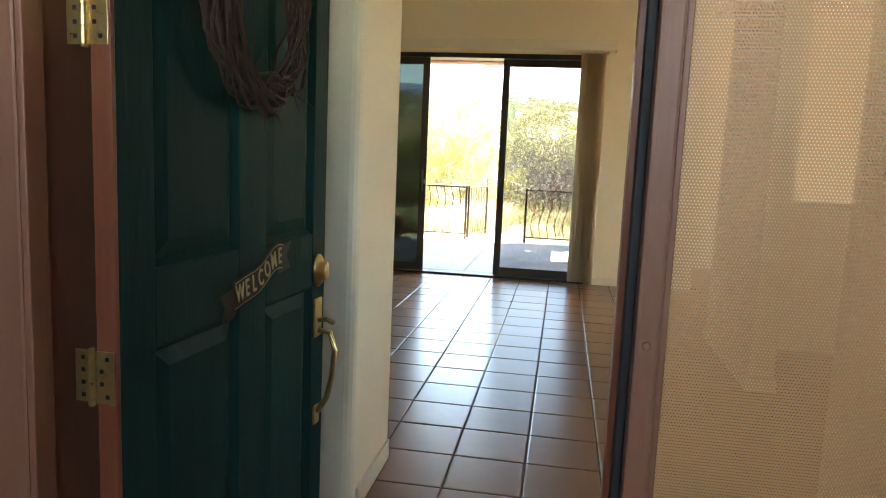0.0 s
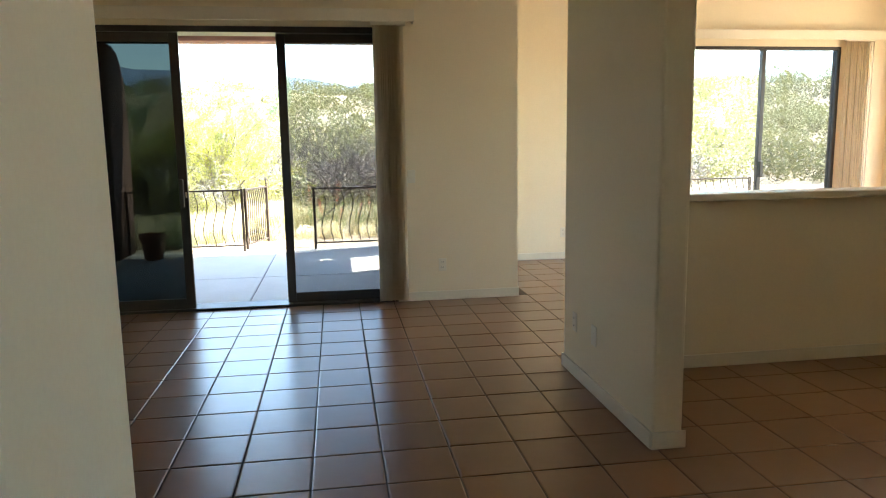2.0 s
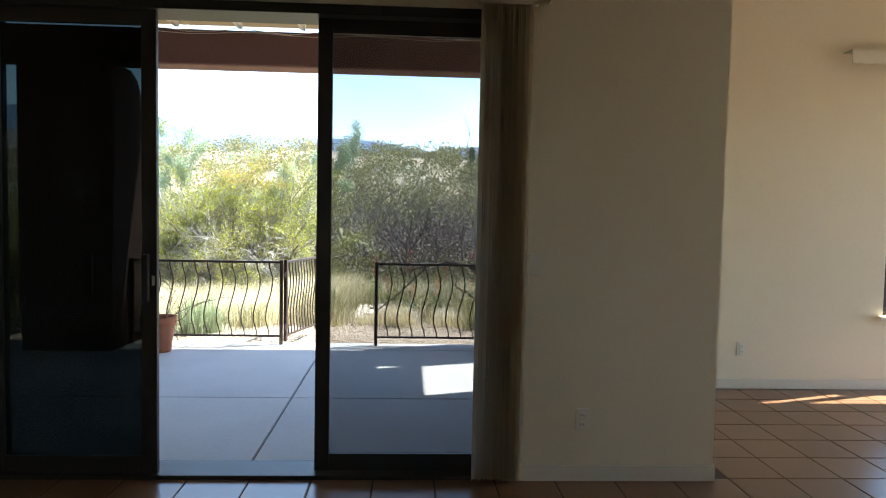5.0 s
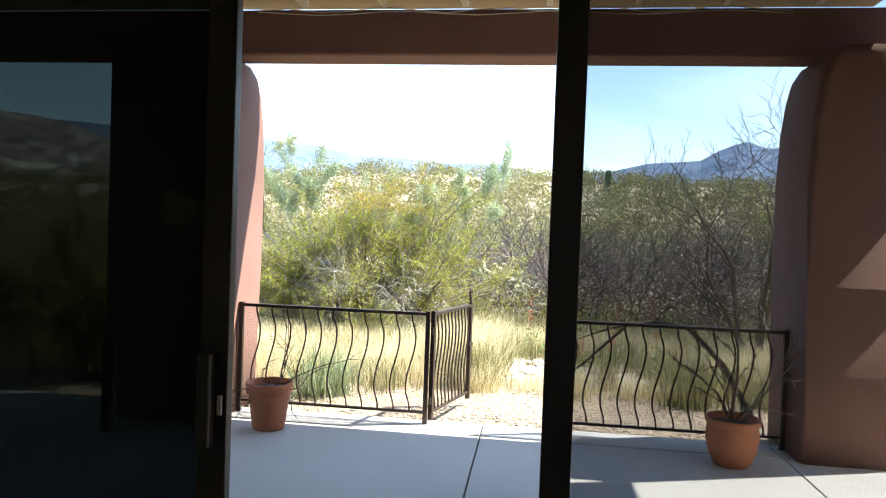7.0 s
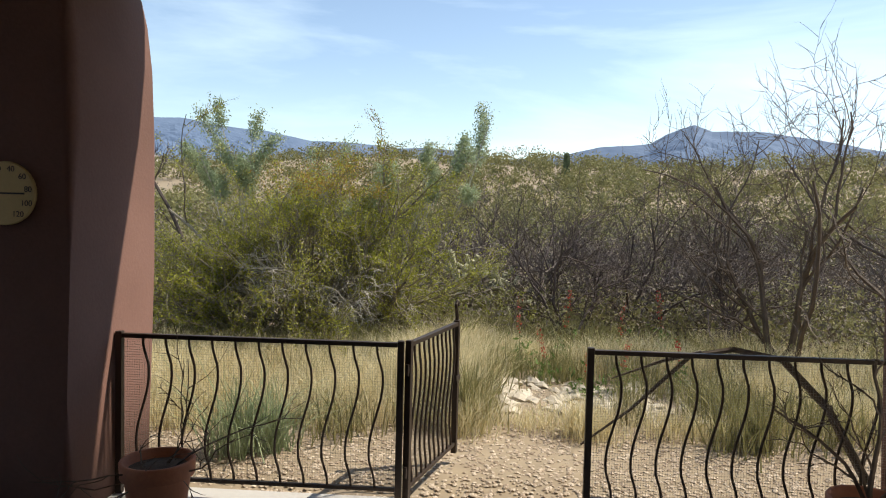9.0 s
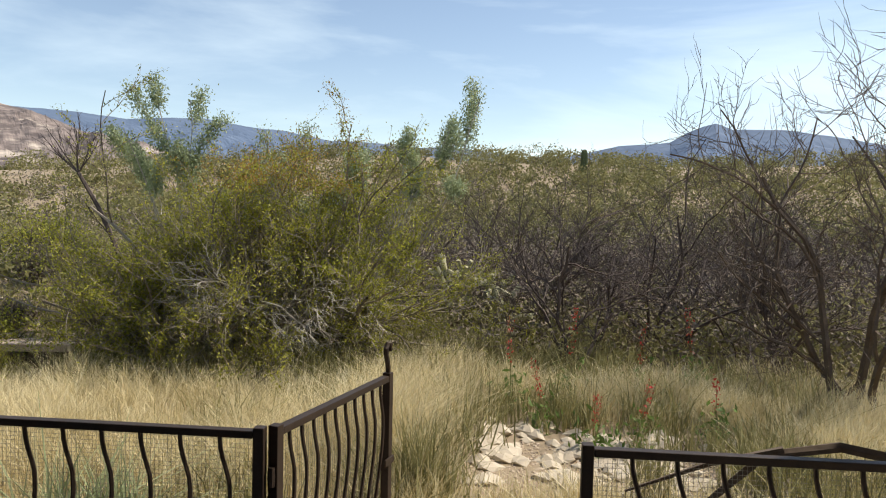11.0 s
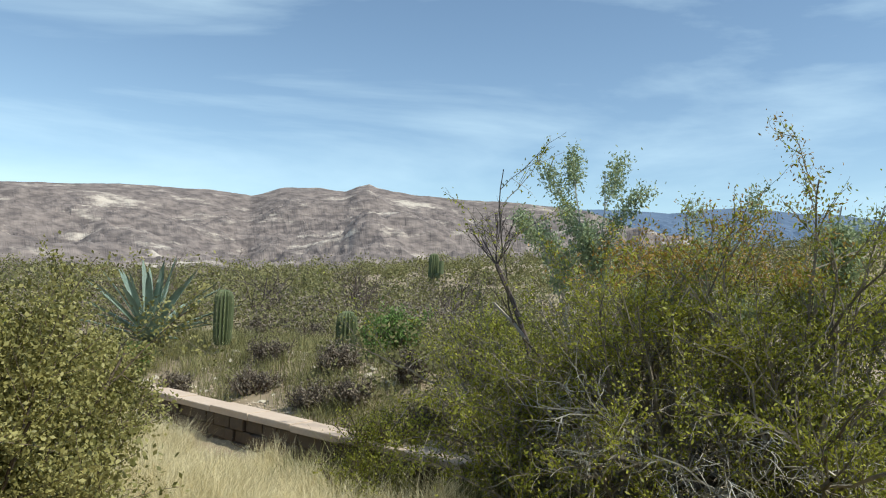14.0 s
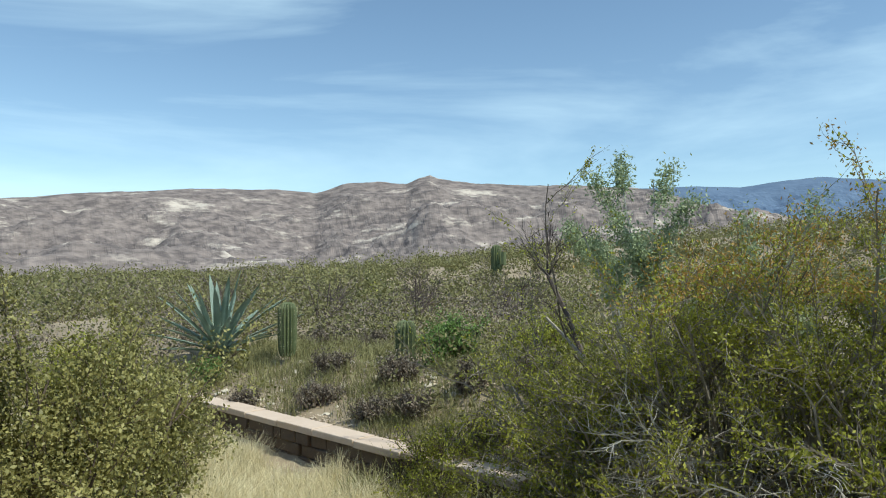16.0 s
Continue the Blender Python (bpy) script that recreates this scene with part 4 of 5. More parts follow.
def rail_panel(name, p0, p1, label, curl=False, z0=-0.012, lift=0.03):
    p0, p1 = Vector(p0), Vector(p1)
    L = (p1 - p0).length
    turn = math.degrees(math.atan2(p1.y - p0.y, p1.x - p0.x))
    e = empty(name, (p0.x, p0.y, z0), label, "railing" if not curl else "gate", turn=turn)
    top, bot = 0.865, 0.1
    for x in (0.0, L):
        part("post", bbox(x - 0.017, x + 0.017, -0.017, 0.017, 0.0 if not curl else lift, top + 0.01, 0.003), M["iron"], e)
    part("top_rail", bbox(0.018, L - 0.018, -0.016, 0.016, top - 0.024, top, 0.003), M["iron"], e)
    part("bottom_rail", bbox(0.018, L - 0.018, -0.011, 0.011, bot - 0.02, bot, 0.003), M["iron"], e)
    n = int(round(L / 0.122)) - 1 if not curl else 10
    for i in range(n):
        part("bar", tube(bmesh.new(), wavy(L * (i + 1) / (n + 1), bot, top - 0.024, 0.0065, 0.034), 0.0068, 6), M["iron"], e)
    vs, fs = [], []

    def strand(a, b):
        s, t = Vector(a), Vector(b)
        d = (t - s).normalized()
        q = Vector((d.z, 0, -d.x)) * 0.0006
        o = Vector((0, 0.0006, 0))
        k = len(vs)
        vs.extend([s + q, s - q, t - q, t + q, s + o, s - o, t - o, t + o])
        fs.extend([(k, k + 1, k + 2, k + 3), (k + 4, k + 5, k + 6, k + 7)])

    step = 0.0135
    for i in range(int(L / step)):
        strand((0.02 + i * step, 0.014, bot), (0.02 + i * step, 0.014, top - 0.02))
    for i in range(int((top - bot) / step)):
        strand((0.018, 0.014, bot + i * step), (L - 0.018, 0.014, bot + i * step))
    w = np_mesh("wire_mesh", [tuple(v) for v in vs], fs, M["wire"], e, "fine galvanised wire netting")
    w["kind"] = "stuff"
    if curl:
        pts = [(L, 0, top), (L, 0, top + 0.03), (L - 0.01, 0, top + 0.06), (L - 0.022, 0, top + 0.088), (L - 0.024, 0, top + 0.112), (L - 0.012, 0, top + 0.128), (L + 0.005, 0, top + 0.128), (L + 0.012, 0, top + 0.116), (L + 0.008, 0, top + 0.102), (L, 0, top + 0.105)]
        part("scroll", tube(bmesh.new(), pts, 0.011, 8), M["iron"], e)
        for z in (0.18, 0.72):
            part("hinge", lathe([(0.011, z - 0.03), (0.013, z), (0.011, z + 0.03)], 8, at=(-0.022, 0, 0)), M["iron"], e)
        part("latch", bbox(L - 0.06, L + 0.02, -0.026, -0.018, 0.5, 0.53, 0.003), M["iron"], e)
    return e


rail_panel("railing", (-2.66, 12.34), (-1.155, 12.34), "dark iron patio railing with wavy bars and netting")
rail_panel("railing", (-0.182, 12.34), (1.46, 12.34), "dark iron patio railing with wavy bars and netting")
rail_panel("garden_gate", (-1.115, 12.37), (-0.9, 13.13), "dark iron garden gate standing open outwards", curl=True)
rail_panel("railing", (2.16, 12.34), (6.4, 12.34), "dark iron patio railing beyond the pier")


# ---- branches ----
def unit(v):
    return v / (np.linalg.norm(v) + 1e-9)


class Wood:
    """Collects tapered, crooked branches as one mesh, and the twigs on which leaves sit."""

    def __init__(self, seed):
        self.g = np.random.default_rng(seed)
        self.v, self.f, self.r, self.n, self.twigs = [], [], [], 0, []

    def stick(self, pts, r0, r1, sides):
        pts = np.asarray(pts)
        m = len(pts)
        d = np.gradient(pts, axis=0)
        d /= np.linalg.norm(d, axis=1)[:, None] + 1e-9
        ref = np.array([0.3, 0.2, 1.0]) if abs(d[0, 2]) < 0.9 else np.array([1.0, 0.2, 0.1])
        a = np.cross(d, ref)
        a /= np.linalg.norm(a, axis=1)[:, None] + 1e-9
        b = np.cross(d, a)
        r = np.linspace(r0, r1, m)[:, None, None]
        th = np.arange(sides) * 2 * np.pi / sides
        ring = pts[:, None] + r * (a[:, None] * np.cos(th)[None, :, None] + b[:, None] * np.sin(th)[None, :, None])
        i, k = np.meshgrid(np.arange(m - 1), np.arange(sides), indexing="ij")
        k2 = (k + 1) % sides
        q = np.stack([i * sides + k, i * sides + k2, (i + 1) * sides + k2, (i + 1) * sides + k], -1).reshape(-1, 4) + self.n
        self.v.append(ring.reshape(-1, 3))
        self.f.append(q)
        self.r.append(r0)
        self.n += m * sides

    def grow(self, p, d, length, r, levels, kids=4, spread=0.6, up=0.15, crook=0.25, shrink=0.62, step=6, flat=0.0):
        g = self.g
        pts, d = [np.array(p, float)], unit(np.array(d, float))
        m = step if levels else max(3, step - 2)
        dirs = [d]
        for i in range(m):
            d = unit(d + g.normal(0, crook, 3) * (1, 1, 1 - flat) + np.array([0, 0, up * 0.25]))
            pts.append(pts[-1] + d * length / m)
            dirs.append(d)
        self.stick(pts, r, r * (0.45 if levels else 0.3), 5 if r > 0.012 else 3)
        if levels <= 1:
            self.twigs.append((pts[0], pts[m // 2]))
            self.twigs.append((pts[m // 2], pts[-1]))
        if not levels:
            return
        count = max(2, int(round(kids + g.normal(0, 0.8))))
        for k in range(count):
            u = 0.25 + 0.75 * (k + g.uniform(0, 1)) / count
            i = min(m, int(u * m))
            dd = unit(dirs[i] + g.normal(0, spread, 3) * (1, 1, 1 - flat * 0.6))
            self.grow(pts[i], dd, length * shrink * g.uniform(0.7, 1.2), max(r * 0.5 * (1.15 - 0.4 * u), 0.003), levels - 1, kids, spread, up, crook, shrink, step, flat)

    def split(self, limit, material, parent):
        """The thick limbs and the fine crown as two parts."""
        for name, thick in (("trunk", True), ("crown", False)):
            vs, fs, n, old = [], [], 0, 0
            for v, f, r in zip(self.v, self.f, self.r):
                if (r >= limit) == thick:
                    vs.append(v)
                    fs.append(f - old + n)
                    n += len(v)
                old += len(v)
            if vs:
                np_mesh(name, np.concatenate(vs), np.concatenate(fs), material, parent)

    def put(self, name, material, parent, label=""):
        return np_mesh(name, np.concatenate(self.v), np.concatenate(self.f), material, parent, label)


def leaf_cloud(name, twigs, count, size, material, parent, seed, jitter=0.04, label="", lo=-9.0, aspect=0.45):
    g = np.random.default_rng(seed)
    a = np.array([t[0] for t in twigs])
    b = np.array([t[1] for t in twigs])
    i = g.integers(0, len(a), count)
    u = g.uniform(0, 1, count)[:, None]
    c = a[i] + (b[i] - a[i]) * u + g.normal(0, jitter, (count, 3))
    c = c[c[:, 2] > lo]
    n = len(c)
    t = g.normal(0, 1, (n, 3)) + (0, 0, 0.6)
    t /= np.linalg.norm(t, axis=1)[:, None]
    s = np.cross(t, g.normal(0, 1, (n, 3)))
    s /= np.linalg.norm(s, axis=1)[:, None] + 1e-9
    L = (size * g.uniform(0.6, 1.4, n))[:, None]
    v = np.stack([c - t * L / 2, c + s * L * aspect / 2, c + t * L / 2, c - s * L * aspect / 2], 1).reshape(-1, 3)
    f = np.arange(4 * n).reshape(-1, 4)
    return np_mesh(name, v, f, material, parent, label)


def gz(x, y):
    return float(terrain(x, y))


# big green shrub with many crooked stems
def green_shrub():
    e = empty("desert_shrub", (-2.95, 17.1, gz(-2.95, 17.1)), "large sprawling green desert shrub with silver stems", "shrub")
    w, s = Wood(11), Wood(12)
    g = np.random.default_rng(10)
    for k in range(38):
        az = g.uniform(0, 2 * math.pi)
        el = g.uniform(0.03, 1.0)
        d = (math.cos(az) * math.cos(el) * 1.25, math.sin(az) * math.cos(el) * 0.8, math.sin(el))
        w.grow((g.normal(-0.1, 0.3), g.normal(0, 0.2), 0.0), d, g.uniform(1.15, 1.6), g.uniform(0.016, 0.028), 3, 5, 0.55, 0.1, 0.2, 0.58, 7)
    # upright stems that carry the high crown
    for k in range(24):
        w.grow((g.uniform(-0.8, 1.1), g.normal(0.1, 0.25), 0.0), (g.normal(0.12, 0.28), g.normal(0, 0.2), 1), g.uniform(1.35, 1.75), g.uniform(0.018, 0.028), 3, 5, 0.45, 0.15, 0.16, 0.5, 8)
    # long limbs sweeping out low to both sides
    for az, el, ln in ((0.3, 0.42, 2.1), (0.15, 0.6, 2.0), (0.05, 0.75, 2.0), (0.0, 0.3, 2.2), (-0.2, 0.2, 2.0), (0.5, 0.5, 1.9), (2.6, 0.5, 1.6), (2.9, 0.3, 1.9), (3.1, 0.16, 2.3), (3.3, 0.1, 2.4), (3.45, 0.22, 2.2), (3.6, 0.12, 2.0), (3.9, 0.1, 1.6)):
        w.grow((0, 0, 0.1), (math.cos(az) * math.cos(el), math.sin(az) * math.cos(el) * 0.7, math.sin(el)), ln, 0.028, 3, 5, 0.4, 0.04, 0.12, 0.5, 8)
    w.put("branchwork", M["shrub_bark"], e)
    for k in range(34):
        az, el = g.uniform(3.2, 6.3), g.uniform(-0.1, 0.5)
        s.grow((g.normal(0.2, 0.5), g.normal(-0.45, 0.2), 0.35 + g.uniform(0, 0.5)), (math.cos(az) * math.cos(el), math.sin(az) * math.cos(el), math.sin(el)), g.uniform(0.35, 0.8), 0.008, 2, 5, 0.6, -0.1, 0.16, 0.55, 9)
    s.put("deadwood", M["silver"], e, "silver-grey dead branches")
    leafy = [t for t in w.twigs if t[0][2] > 0.22 and (math.hypot(t[0][0], t[0][1]) + 0.6 * t[0][2] > 1.15 or g.uniform() < 0.15)]
    high = [t for t in w.twigs if t[0][2] >= 1.75 and -0.3 < t[0][0] < 1.1]
    leaf_cloud("foliage", leafy, 110000, 0.027, M["leaf"], e, 21, 0.022, lo=0.08)
    if high:
        leaf_cloud("seed_mass", high, 5000, 0.022, M["leaf_gold"], e, 22, 0.04, "golden dry seed heads")
    return e


green_shrub()


def sprig(x, y, zt, z0, seed, lean, spread=0.28, count=3800):
    e = empty("tall_sprig", (x, y, gz(x, y)), "tall thin grey-green leafy stem above the shrub", "shrub", "tall stems")
    w = Wood(seed)
    h = zt - gz(x, y)
    for k in range(4):
        w.grow((0.08 * k - 0.12, 0.05 * k, z0), (lean + 0.06 * (k - 1.5), 0, 1), (h - z0) * (0.62 + 0.08 * k), 0.012, 2, 7, spread, 0.3, 0.09, 0.2, 9)
    w.put("branchwork", M["silver"], e)
    leaf_cloud("foliage", [t for t in w.twigs if t[0][2] > h * 0.5], count, 0.03, M["leaf_pale"], e, seed + 1, 0.045)
    return e


sprig(-3.68, 17.07, 3.4, 0.0, 31, 0.0, 0.3, 13000)
sprig(-1.95, 17.6, 3.4, 0.0, 41, 0.2, 0.3, 12000)
sprig(-3.1, 17.3, 2.8, 0.0, 51, 0.02, 0.35, 4200)
sprig(-2.5, 17.4, 2.75, 0.0, 61, 0.05, 0.35, 4200)


def bare_tree(x, y, seed, stems, length, r, levels, label, spread=0.55, up=0.2, mat_name="twig", lean=(0, 0), kids=4, crook=0.22, shrink=0.6, tilt=0.7, group="", name="bare_tree"):
    e = empty(name, (x, y, gz(x, y) - 0.02), label, "tree", group)
    w = Wood(seed)
    g = np.random.default_rng(seed + 500)
    for k in range(stems):
        a = g.uniform(0, 6.28)
        t = g.uniform(min(0.1, tilt), tilt)
        w.grow((g.normal(0, 0.06), g.normal(0, 0.06), 0), (math.cos(a) * t + lean[0], math.sin(a) * t + lean[1], 1), length * g.uniform(0.8, 1.15), r * g.uniform(0.7, 1), levels, kids, spread, up, crook, shrink, 7)
    w.split(max(r * 0.45, 0.008), M[mat_name], e)
    return e, w


# leaning bare tree left of the shrub
e = empty("bare_tree", (-4.1, 17.4, gz(-4.1, 17.4) - 0.02), "thin leaning leafless tree behind the shrub", "tree")
w = Wood(71)
w.stick([(0, 0, 0), (-0.25, 0, 0.55), (-0.5, 0, 1.2), (-0.65, -0.03, 1.55), (-0.85, -0.06, 1.9)], 0.032, 0.02, 6)
for dx, ln in ((-0.9, 0.5), (-0.5, 0.5), (-0.1, 0.45), (0.35, 0.45), (0.8, 0.4), (-1.5, 0.45)):
    w.grow((-0.85, -0.06, 1.9), (dx, 0.1 * dx, 1), ln, 0.009, 2, 5, 0.45, 0.2, 0.12, 0.5, 6)
w.grow((-0.5, 0, 1.2), (-0.8, 0.1, 0.7), 0.5, 0.008, 2, 3, 0.4, 0.3, 0.12, 0.6, 6)
w.put("branchwork", M["twig"], e)
# thicket of leafless mesquite
for i, (x, y, ln, st) in enumerate(((0.2, 19.6, 1.7, 6), (1.3, 18.6, 1.6, 6), (2.5, 19.4, 1.8, 7), (3.9, 20.5, 1.8, 6), (-0.6, 21.4, 1.8, 6), (1.2, 22.6, 2.0, 6), (3.0, 23.2, 2.0, 6), (5.4, 21.6, 1.9, 6), (0.3, 17.4, 1.2, 4), (7.2, 22.8, 2.0, 6), (2.2, 17.3, 1.25, 5), (-2.2, 21.8, 1.7, 5))):
    bare_tree(x, y, 100 + i, st, ln, 0.026, 3, "leafless purplish-brown mesquite thicket tree", 0.55, 0.12, "twig", (0, 0), 5, 0.2, 0.62, 0.75, "mesquite thicket")
# taller tree by the railing
bare_tree(2.45, 16.2, 130, 4, 2.15, 0.04, 4, "tall leafless mesquite tree with dark crooked limbs", 0.5, 0.25, "bark", (-0.12, -0.05), 4, 0.2, 0.6, 0.5)
bare_tree(3.4, 15.5, 131, 3, 2.0, 0.042, 4, "leafless mesquite tree with dark crooked limbs", 0.5, 0.22, "bark", (-0.1, 0), 4, 0.16, 0.6, 0.5)
for x, y, s, sd in ((0.7, 20.6, 1.0, 150), (2.0, 21.0, 1.1, 151), (3.4, 18.4, 0.8, 152), (-1.6, 22.5, 1.0, 153)):
    e, w = bare_tree(x, y, sd, 9, s, 0.014, 3, "low olive-green brush among the bare trees", 0.6, 0.1, "twig", (0, 0), 4, 0.2, 0.6, 1.0, "brush", "brush")
    leaf_cloud("foliage", w.twigs, 1800, 0.04, M["weed"], e, sd, 0.05)


def leafy_bush(name, x, y, r, h, seed, count, size, mat_name, label, squash=1.0, stems=22, z=None):
    e = empty(name, (x, y, gz(x, y) if z is None else z), label, "bush")
    w = Wood(seed)
    g = np.random.default_rng(seed)
    for k in range(stems):
        a, t = g.uniform(0, 6.28), g.uniform(0.05, r / h)
        w.grow((g.normal(0, 0.1) * r, g.normal(0, 0.1) * r, 0), (math.cos(a) * t, math.sin(a) * t * squash, 1), h * g.uniform(0.45, 0.7), 0.016, 2, 5, 0.55, 0.2, 0.15, 0.5, 6)
    w.put("branchwork", M["bark"], e)
    leaf_cloud("foliage", w.twigs, count, size, M[mat_name], e, seed + 1, 0.04, lo=0.03, aspect=0.6)
    return e


leafy_bush("jojoba_bush", -4.5, 13.2, 1.05, 2.05, 201, 80000, 0.024, "leaf_bush", "dense olive-green oval-leaved bush beside the wall")
leafy_bush("jojoba_bush", -5.9, 13.9, 1.0, 1.5, 202, 22000, 0.03, "leaf_bush", "olive-green oval-leaved bush beside the garden wall", z=0.1)
leafy_bush("wispy_bush", -5.1, 16.15, 1.1, 0.7, 211, 7000, 0.022, "leaf", "low wispy green bush over the garden wall end", stems=26)
leafy_bush("wispy_bush", -5.5, 16.5, 1.1, 0.8, 213, 7000, 0.022, "leaf", "low wispy green bush behind the garden wall", stems=24)
leafy_bush("green_bush", -8.1, 18.6, 1.0, 1.0, 203, 6000, 0.04, "leaf_green", "bright green small-leaved desert bush")
leafy_bush("green_bush", -11.5, 16.3, 0.8, 0.5, 205, 5000, 0.045, "leaf_green", "bright green low bush at the agave foot")
leafy_bush("green_bush", -6.3, 18.8, 1.0, 1.0, 207, 5000, 0.035, "leaf", "yellow-green small-leaved desert bush")
leafy_bush("green_bush", -9.5, 14.2, 1.3, 1.8, 209, 8000, 0.04, "leaf", "tall yellow-green wispy bush")
for i, (x, y, r, h) in enumerate(((-8.6, 16.8, 0.7, 0.45), (-7.4, 16.9, 0.6, 0.4), (-9.6, 16.2, 0.6, 0.35), (-6.7, 17.8, 0.5, 0.5), (-10.4, 18.8, 0.7, 0.5), (-5.6, 17.2, 0.5, 0.4), (-9.3, 17.4, 0.8, 0.45), (-7.9, 17.6, 0.7, 0.5), (-6.9, 17.1, 0.6, 0.45), (-9.0, 19.3, 0.8, 0.6), (-7.6, 19.6, 0.8, 0.7), (-11.6, 18.4, 0.7, 0.5), (-6.0, 18.2, 0.6, 0.6))):
    leafy_bush("grey_brush", x, y, r, h, 220 + i, 2200, 0.03, "scrub_grey", "low grey dry brush on the stony soil", stems=26)
for i, (x, y) in enumerate(((-15.5, 20.5), (-13.8, 22.0), (-17.0, 18.5), (-12.0, 23.5))):
    bare_tree(x, y, 240 + i, 6, 1.1, 0.03, 3, "leafless grey mesquite behind the agave", 0.55, 0.15, "twig", (0, 0), 4, 0.2, 0.62, 0.6, "far mesquites")


# ---- cacti, agave, cholla ----
def saguaro(x, y, r, h, seed, z=None, arms=()):
    e = empty("saguaro_cactus", (x, y, (gz(x, y) if z is None else z) - 0.03), "ribbed green columnar saguaro cactus", "cactus", "saguaros")

    def body(base, r, h):
        bm = bmesh.new()
        ribs, n = 16, 64
        prof = [(0.75, 0), (0.92, 0.12), (1.0, 0.4), (1.0, 0.75), (0.93, 0.88), (0.72, 0.96), (0.4, 0.99), (0.05, 1.0)]
        rings = []
        for q, u in prof:
            rings.append([bm.verts.new((base[0] + r * q * (1 + 0.12 * math.cos(ribs * 2 * math.pi * i / n)) * math.cos(2 * math.pi * i / n), base[1] + r * q * (1 + 0.12 * math.cos(ribs * 2 * math.pi * i / n)) * math.sin(2 * math.pi * i / n), base[2] + h * u)) for i in range(n)])
        for a, b in zip(rings, rings[1:]):
            for i in range(n):
                bm.faces.new((a[i], a[(i + 1) % n], b[(i + 1) % n], b[i]))
        bm.faces.new(rings[-1])
        return bm

    part("stem", body((0, 0, 0), r, h), M["cactus"], e)
    for ax, z0, hh in arms:
        part("arm", tube(bmesh.new(), [(0, 0, z0), (ax * 0.6, 0, z0 - 0.02), (ax, 0, z0 + 0.15), (ax, 0, z0 + hh)], r * 0.6, 10, r * 0.5), M["cactus"], e)
    g = np.random.default_rng(seed)
    n = 900
    a = np.round(g.uniform(0, 16, n)) * 2 * np.pi / 16
    zz = g.uniform(0.05, 0.98, n) * h
    base = np.stack([np.cos(a) * r * 1.12, np.sin(a) * r * 1.12, zz], -1)
    out = np.stack([np.cos(a), np.sin(a), g.normal(0.1, 0.4, n)], -1) + g.normal(0, 0.35, (n, 3))
    side = np.cross(out, (0.2, 0.3, 1.0)) * 0.0016
    v = np.stack([base - side, base + side, base + out * 0.04], 1).reshape(-1, 3)
    np_mesh("spine_coat", v, np.arange(3 * n).reshape(-1, 3), M["cholla"], e, "pale spines")
    return e


saguaro(-10.72, 17.33, 0.135, 0.86, 301, z=0.66)
saguaro(-8.48, 18.1, 0.135, 0.72, 302, z=0.58)
saguaro(-33.0, 41.5, 0.3, 2.6, 303, arms=((0.7, 1.2, 0.9),))
saguaro(5.5, 66.0, 0.24, 2.4, 304)


def agave_plant(x, y, z):
    e = empty("agave", (x, y, z), "large blue-green agave with stiff pointed leaves", "agave")
    g = random.Random(8)
    for k in range(40):
        az, el = k * 2.4, 0.25 + 1.15 * (k / 40) + g.uniform(-0.08, 0.08)
        L = g.uniform(1.25, 1.6) * (1.0 if k > 6 else 0.8)
        bm = bmesh.new()
        rows = []
        for i in range(8):
            u = i / 7
            w = 0.085 * (0.75 + 0.9 * u) * (1 - u) ** 0.7 + 0.002
            cx, cz = L * u * math.cos(el - 0.25 * u * (1 - k / 40)), L * u * math.sin(el - 0.1 * u)
            rows.append([bm.verts.new((cx, -w, cz + w * 0.35)), bm.verts.new((cx, 0, cz - 0.012)), bm.verts.new((cx, w, cz + w * 0.35))])
        for a, b in zip(rows, rows[1:]):
            for i in range(2):
                bm.faces.new((a[i], a[i + 1], b[i + 1], b[i]))
        bmesh.ops.solidify(bm, geom=bm.faces[:], thickness=0.012)
        bmesh.ops.rotate(bm, verts=bm.verts[:], matrix=Matrix.Rotation(az, 3, "Z"))
        smooth(part("leaf", bm, M["agave"], e))


agave_plant(-12.6, 16.9, 0.55)


def cholla_plant(x, y, z, seed, h=0.9):
    e = empty("cholla_cactus", (x, y, z), "pale spiny branching cholla cactus", "cactus", "chollas")
    g = np.random.default_rng(seed)
    def joint(p, d, n):
        q = p + d * g.uniform(0.13, 0.2) * h / 0.9
        bm = tube(bmesh.new(), [tuple(p), tuple(p + (q - p) * 0.5), tuple(q)], 0.034, 7)
        part("joint", bm, M["cholla"], e)
        v = []
        for k in range(90):
            c = p + (q - p) * g.uniform(0, 1)
            o = unit(g.normal(0, 1, 3))
            s = np.cross(o, g.normal(0, 1, 3)) * 0.0016
            v += [c + o * 0.02 - s, c + o * 0.02 + s, c + o * 0.058]
        np_mesh("spine_coat", v, np.arange(len(v)).reshape(-1, 3), M["cholla"], e)
        if n:
            for k in range(2 if n < 4 else 3):
                joint(q, unit(d + g.normal(0, 0.6, 3) + (0, 0, 0.2)), n - 1)
    joint(np.array((0, 0, 0.0)), np.array((0, 0, 1.0)), 4)


cholla_plant(-1.05, 19.4, gz(-1.05, 19.4), 401, 1.1)
cholla_plant(-0.55, 19.2, gz(-0.55, 19.2), 402, 1.0)

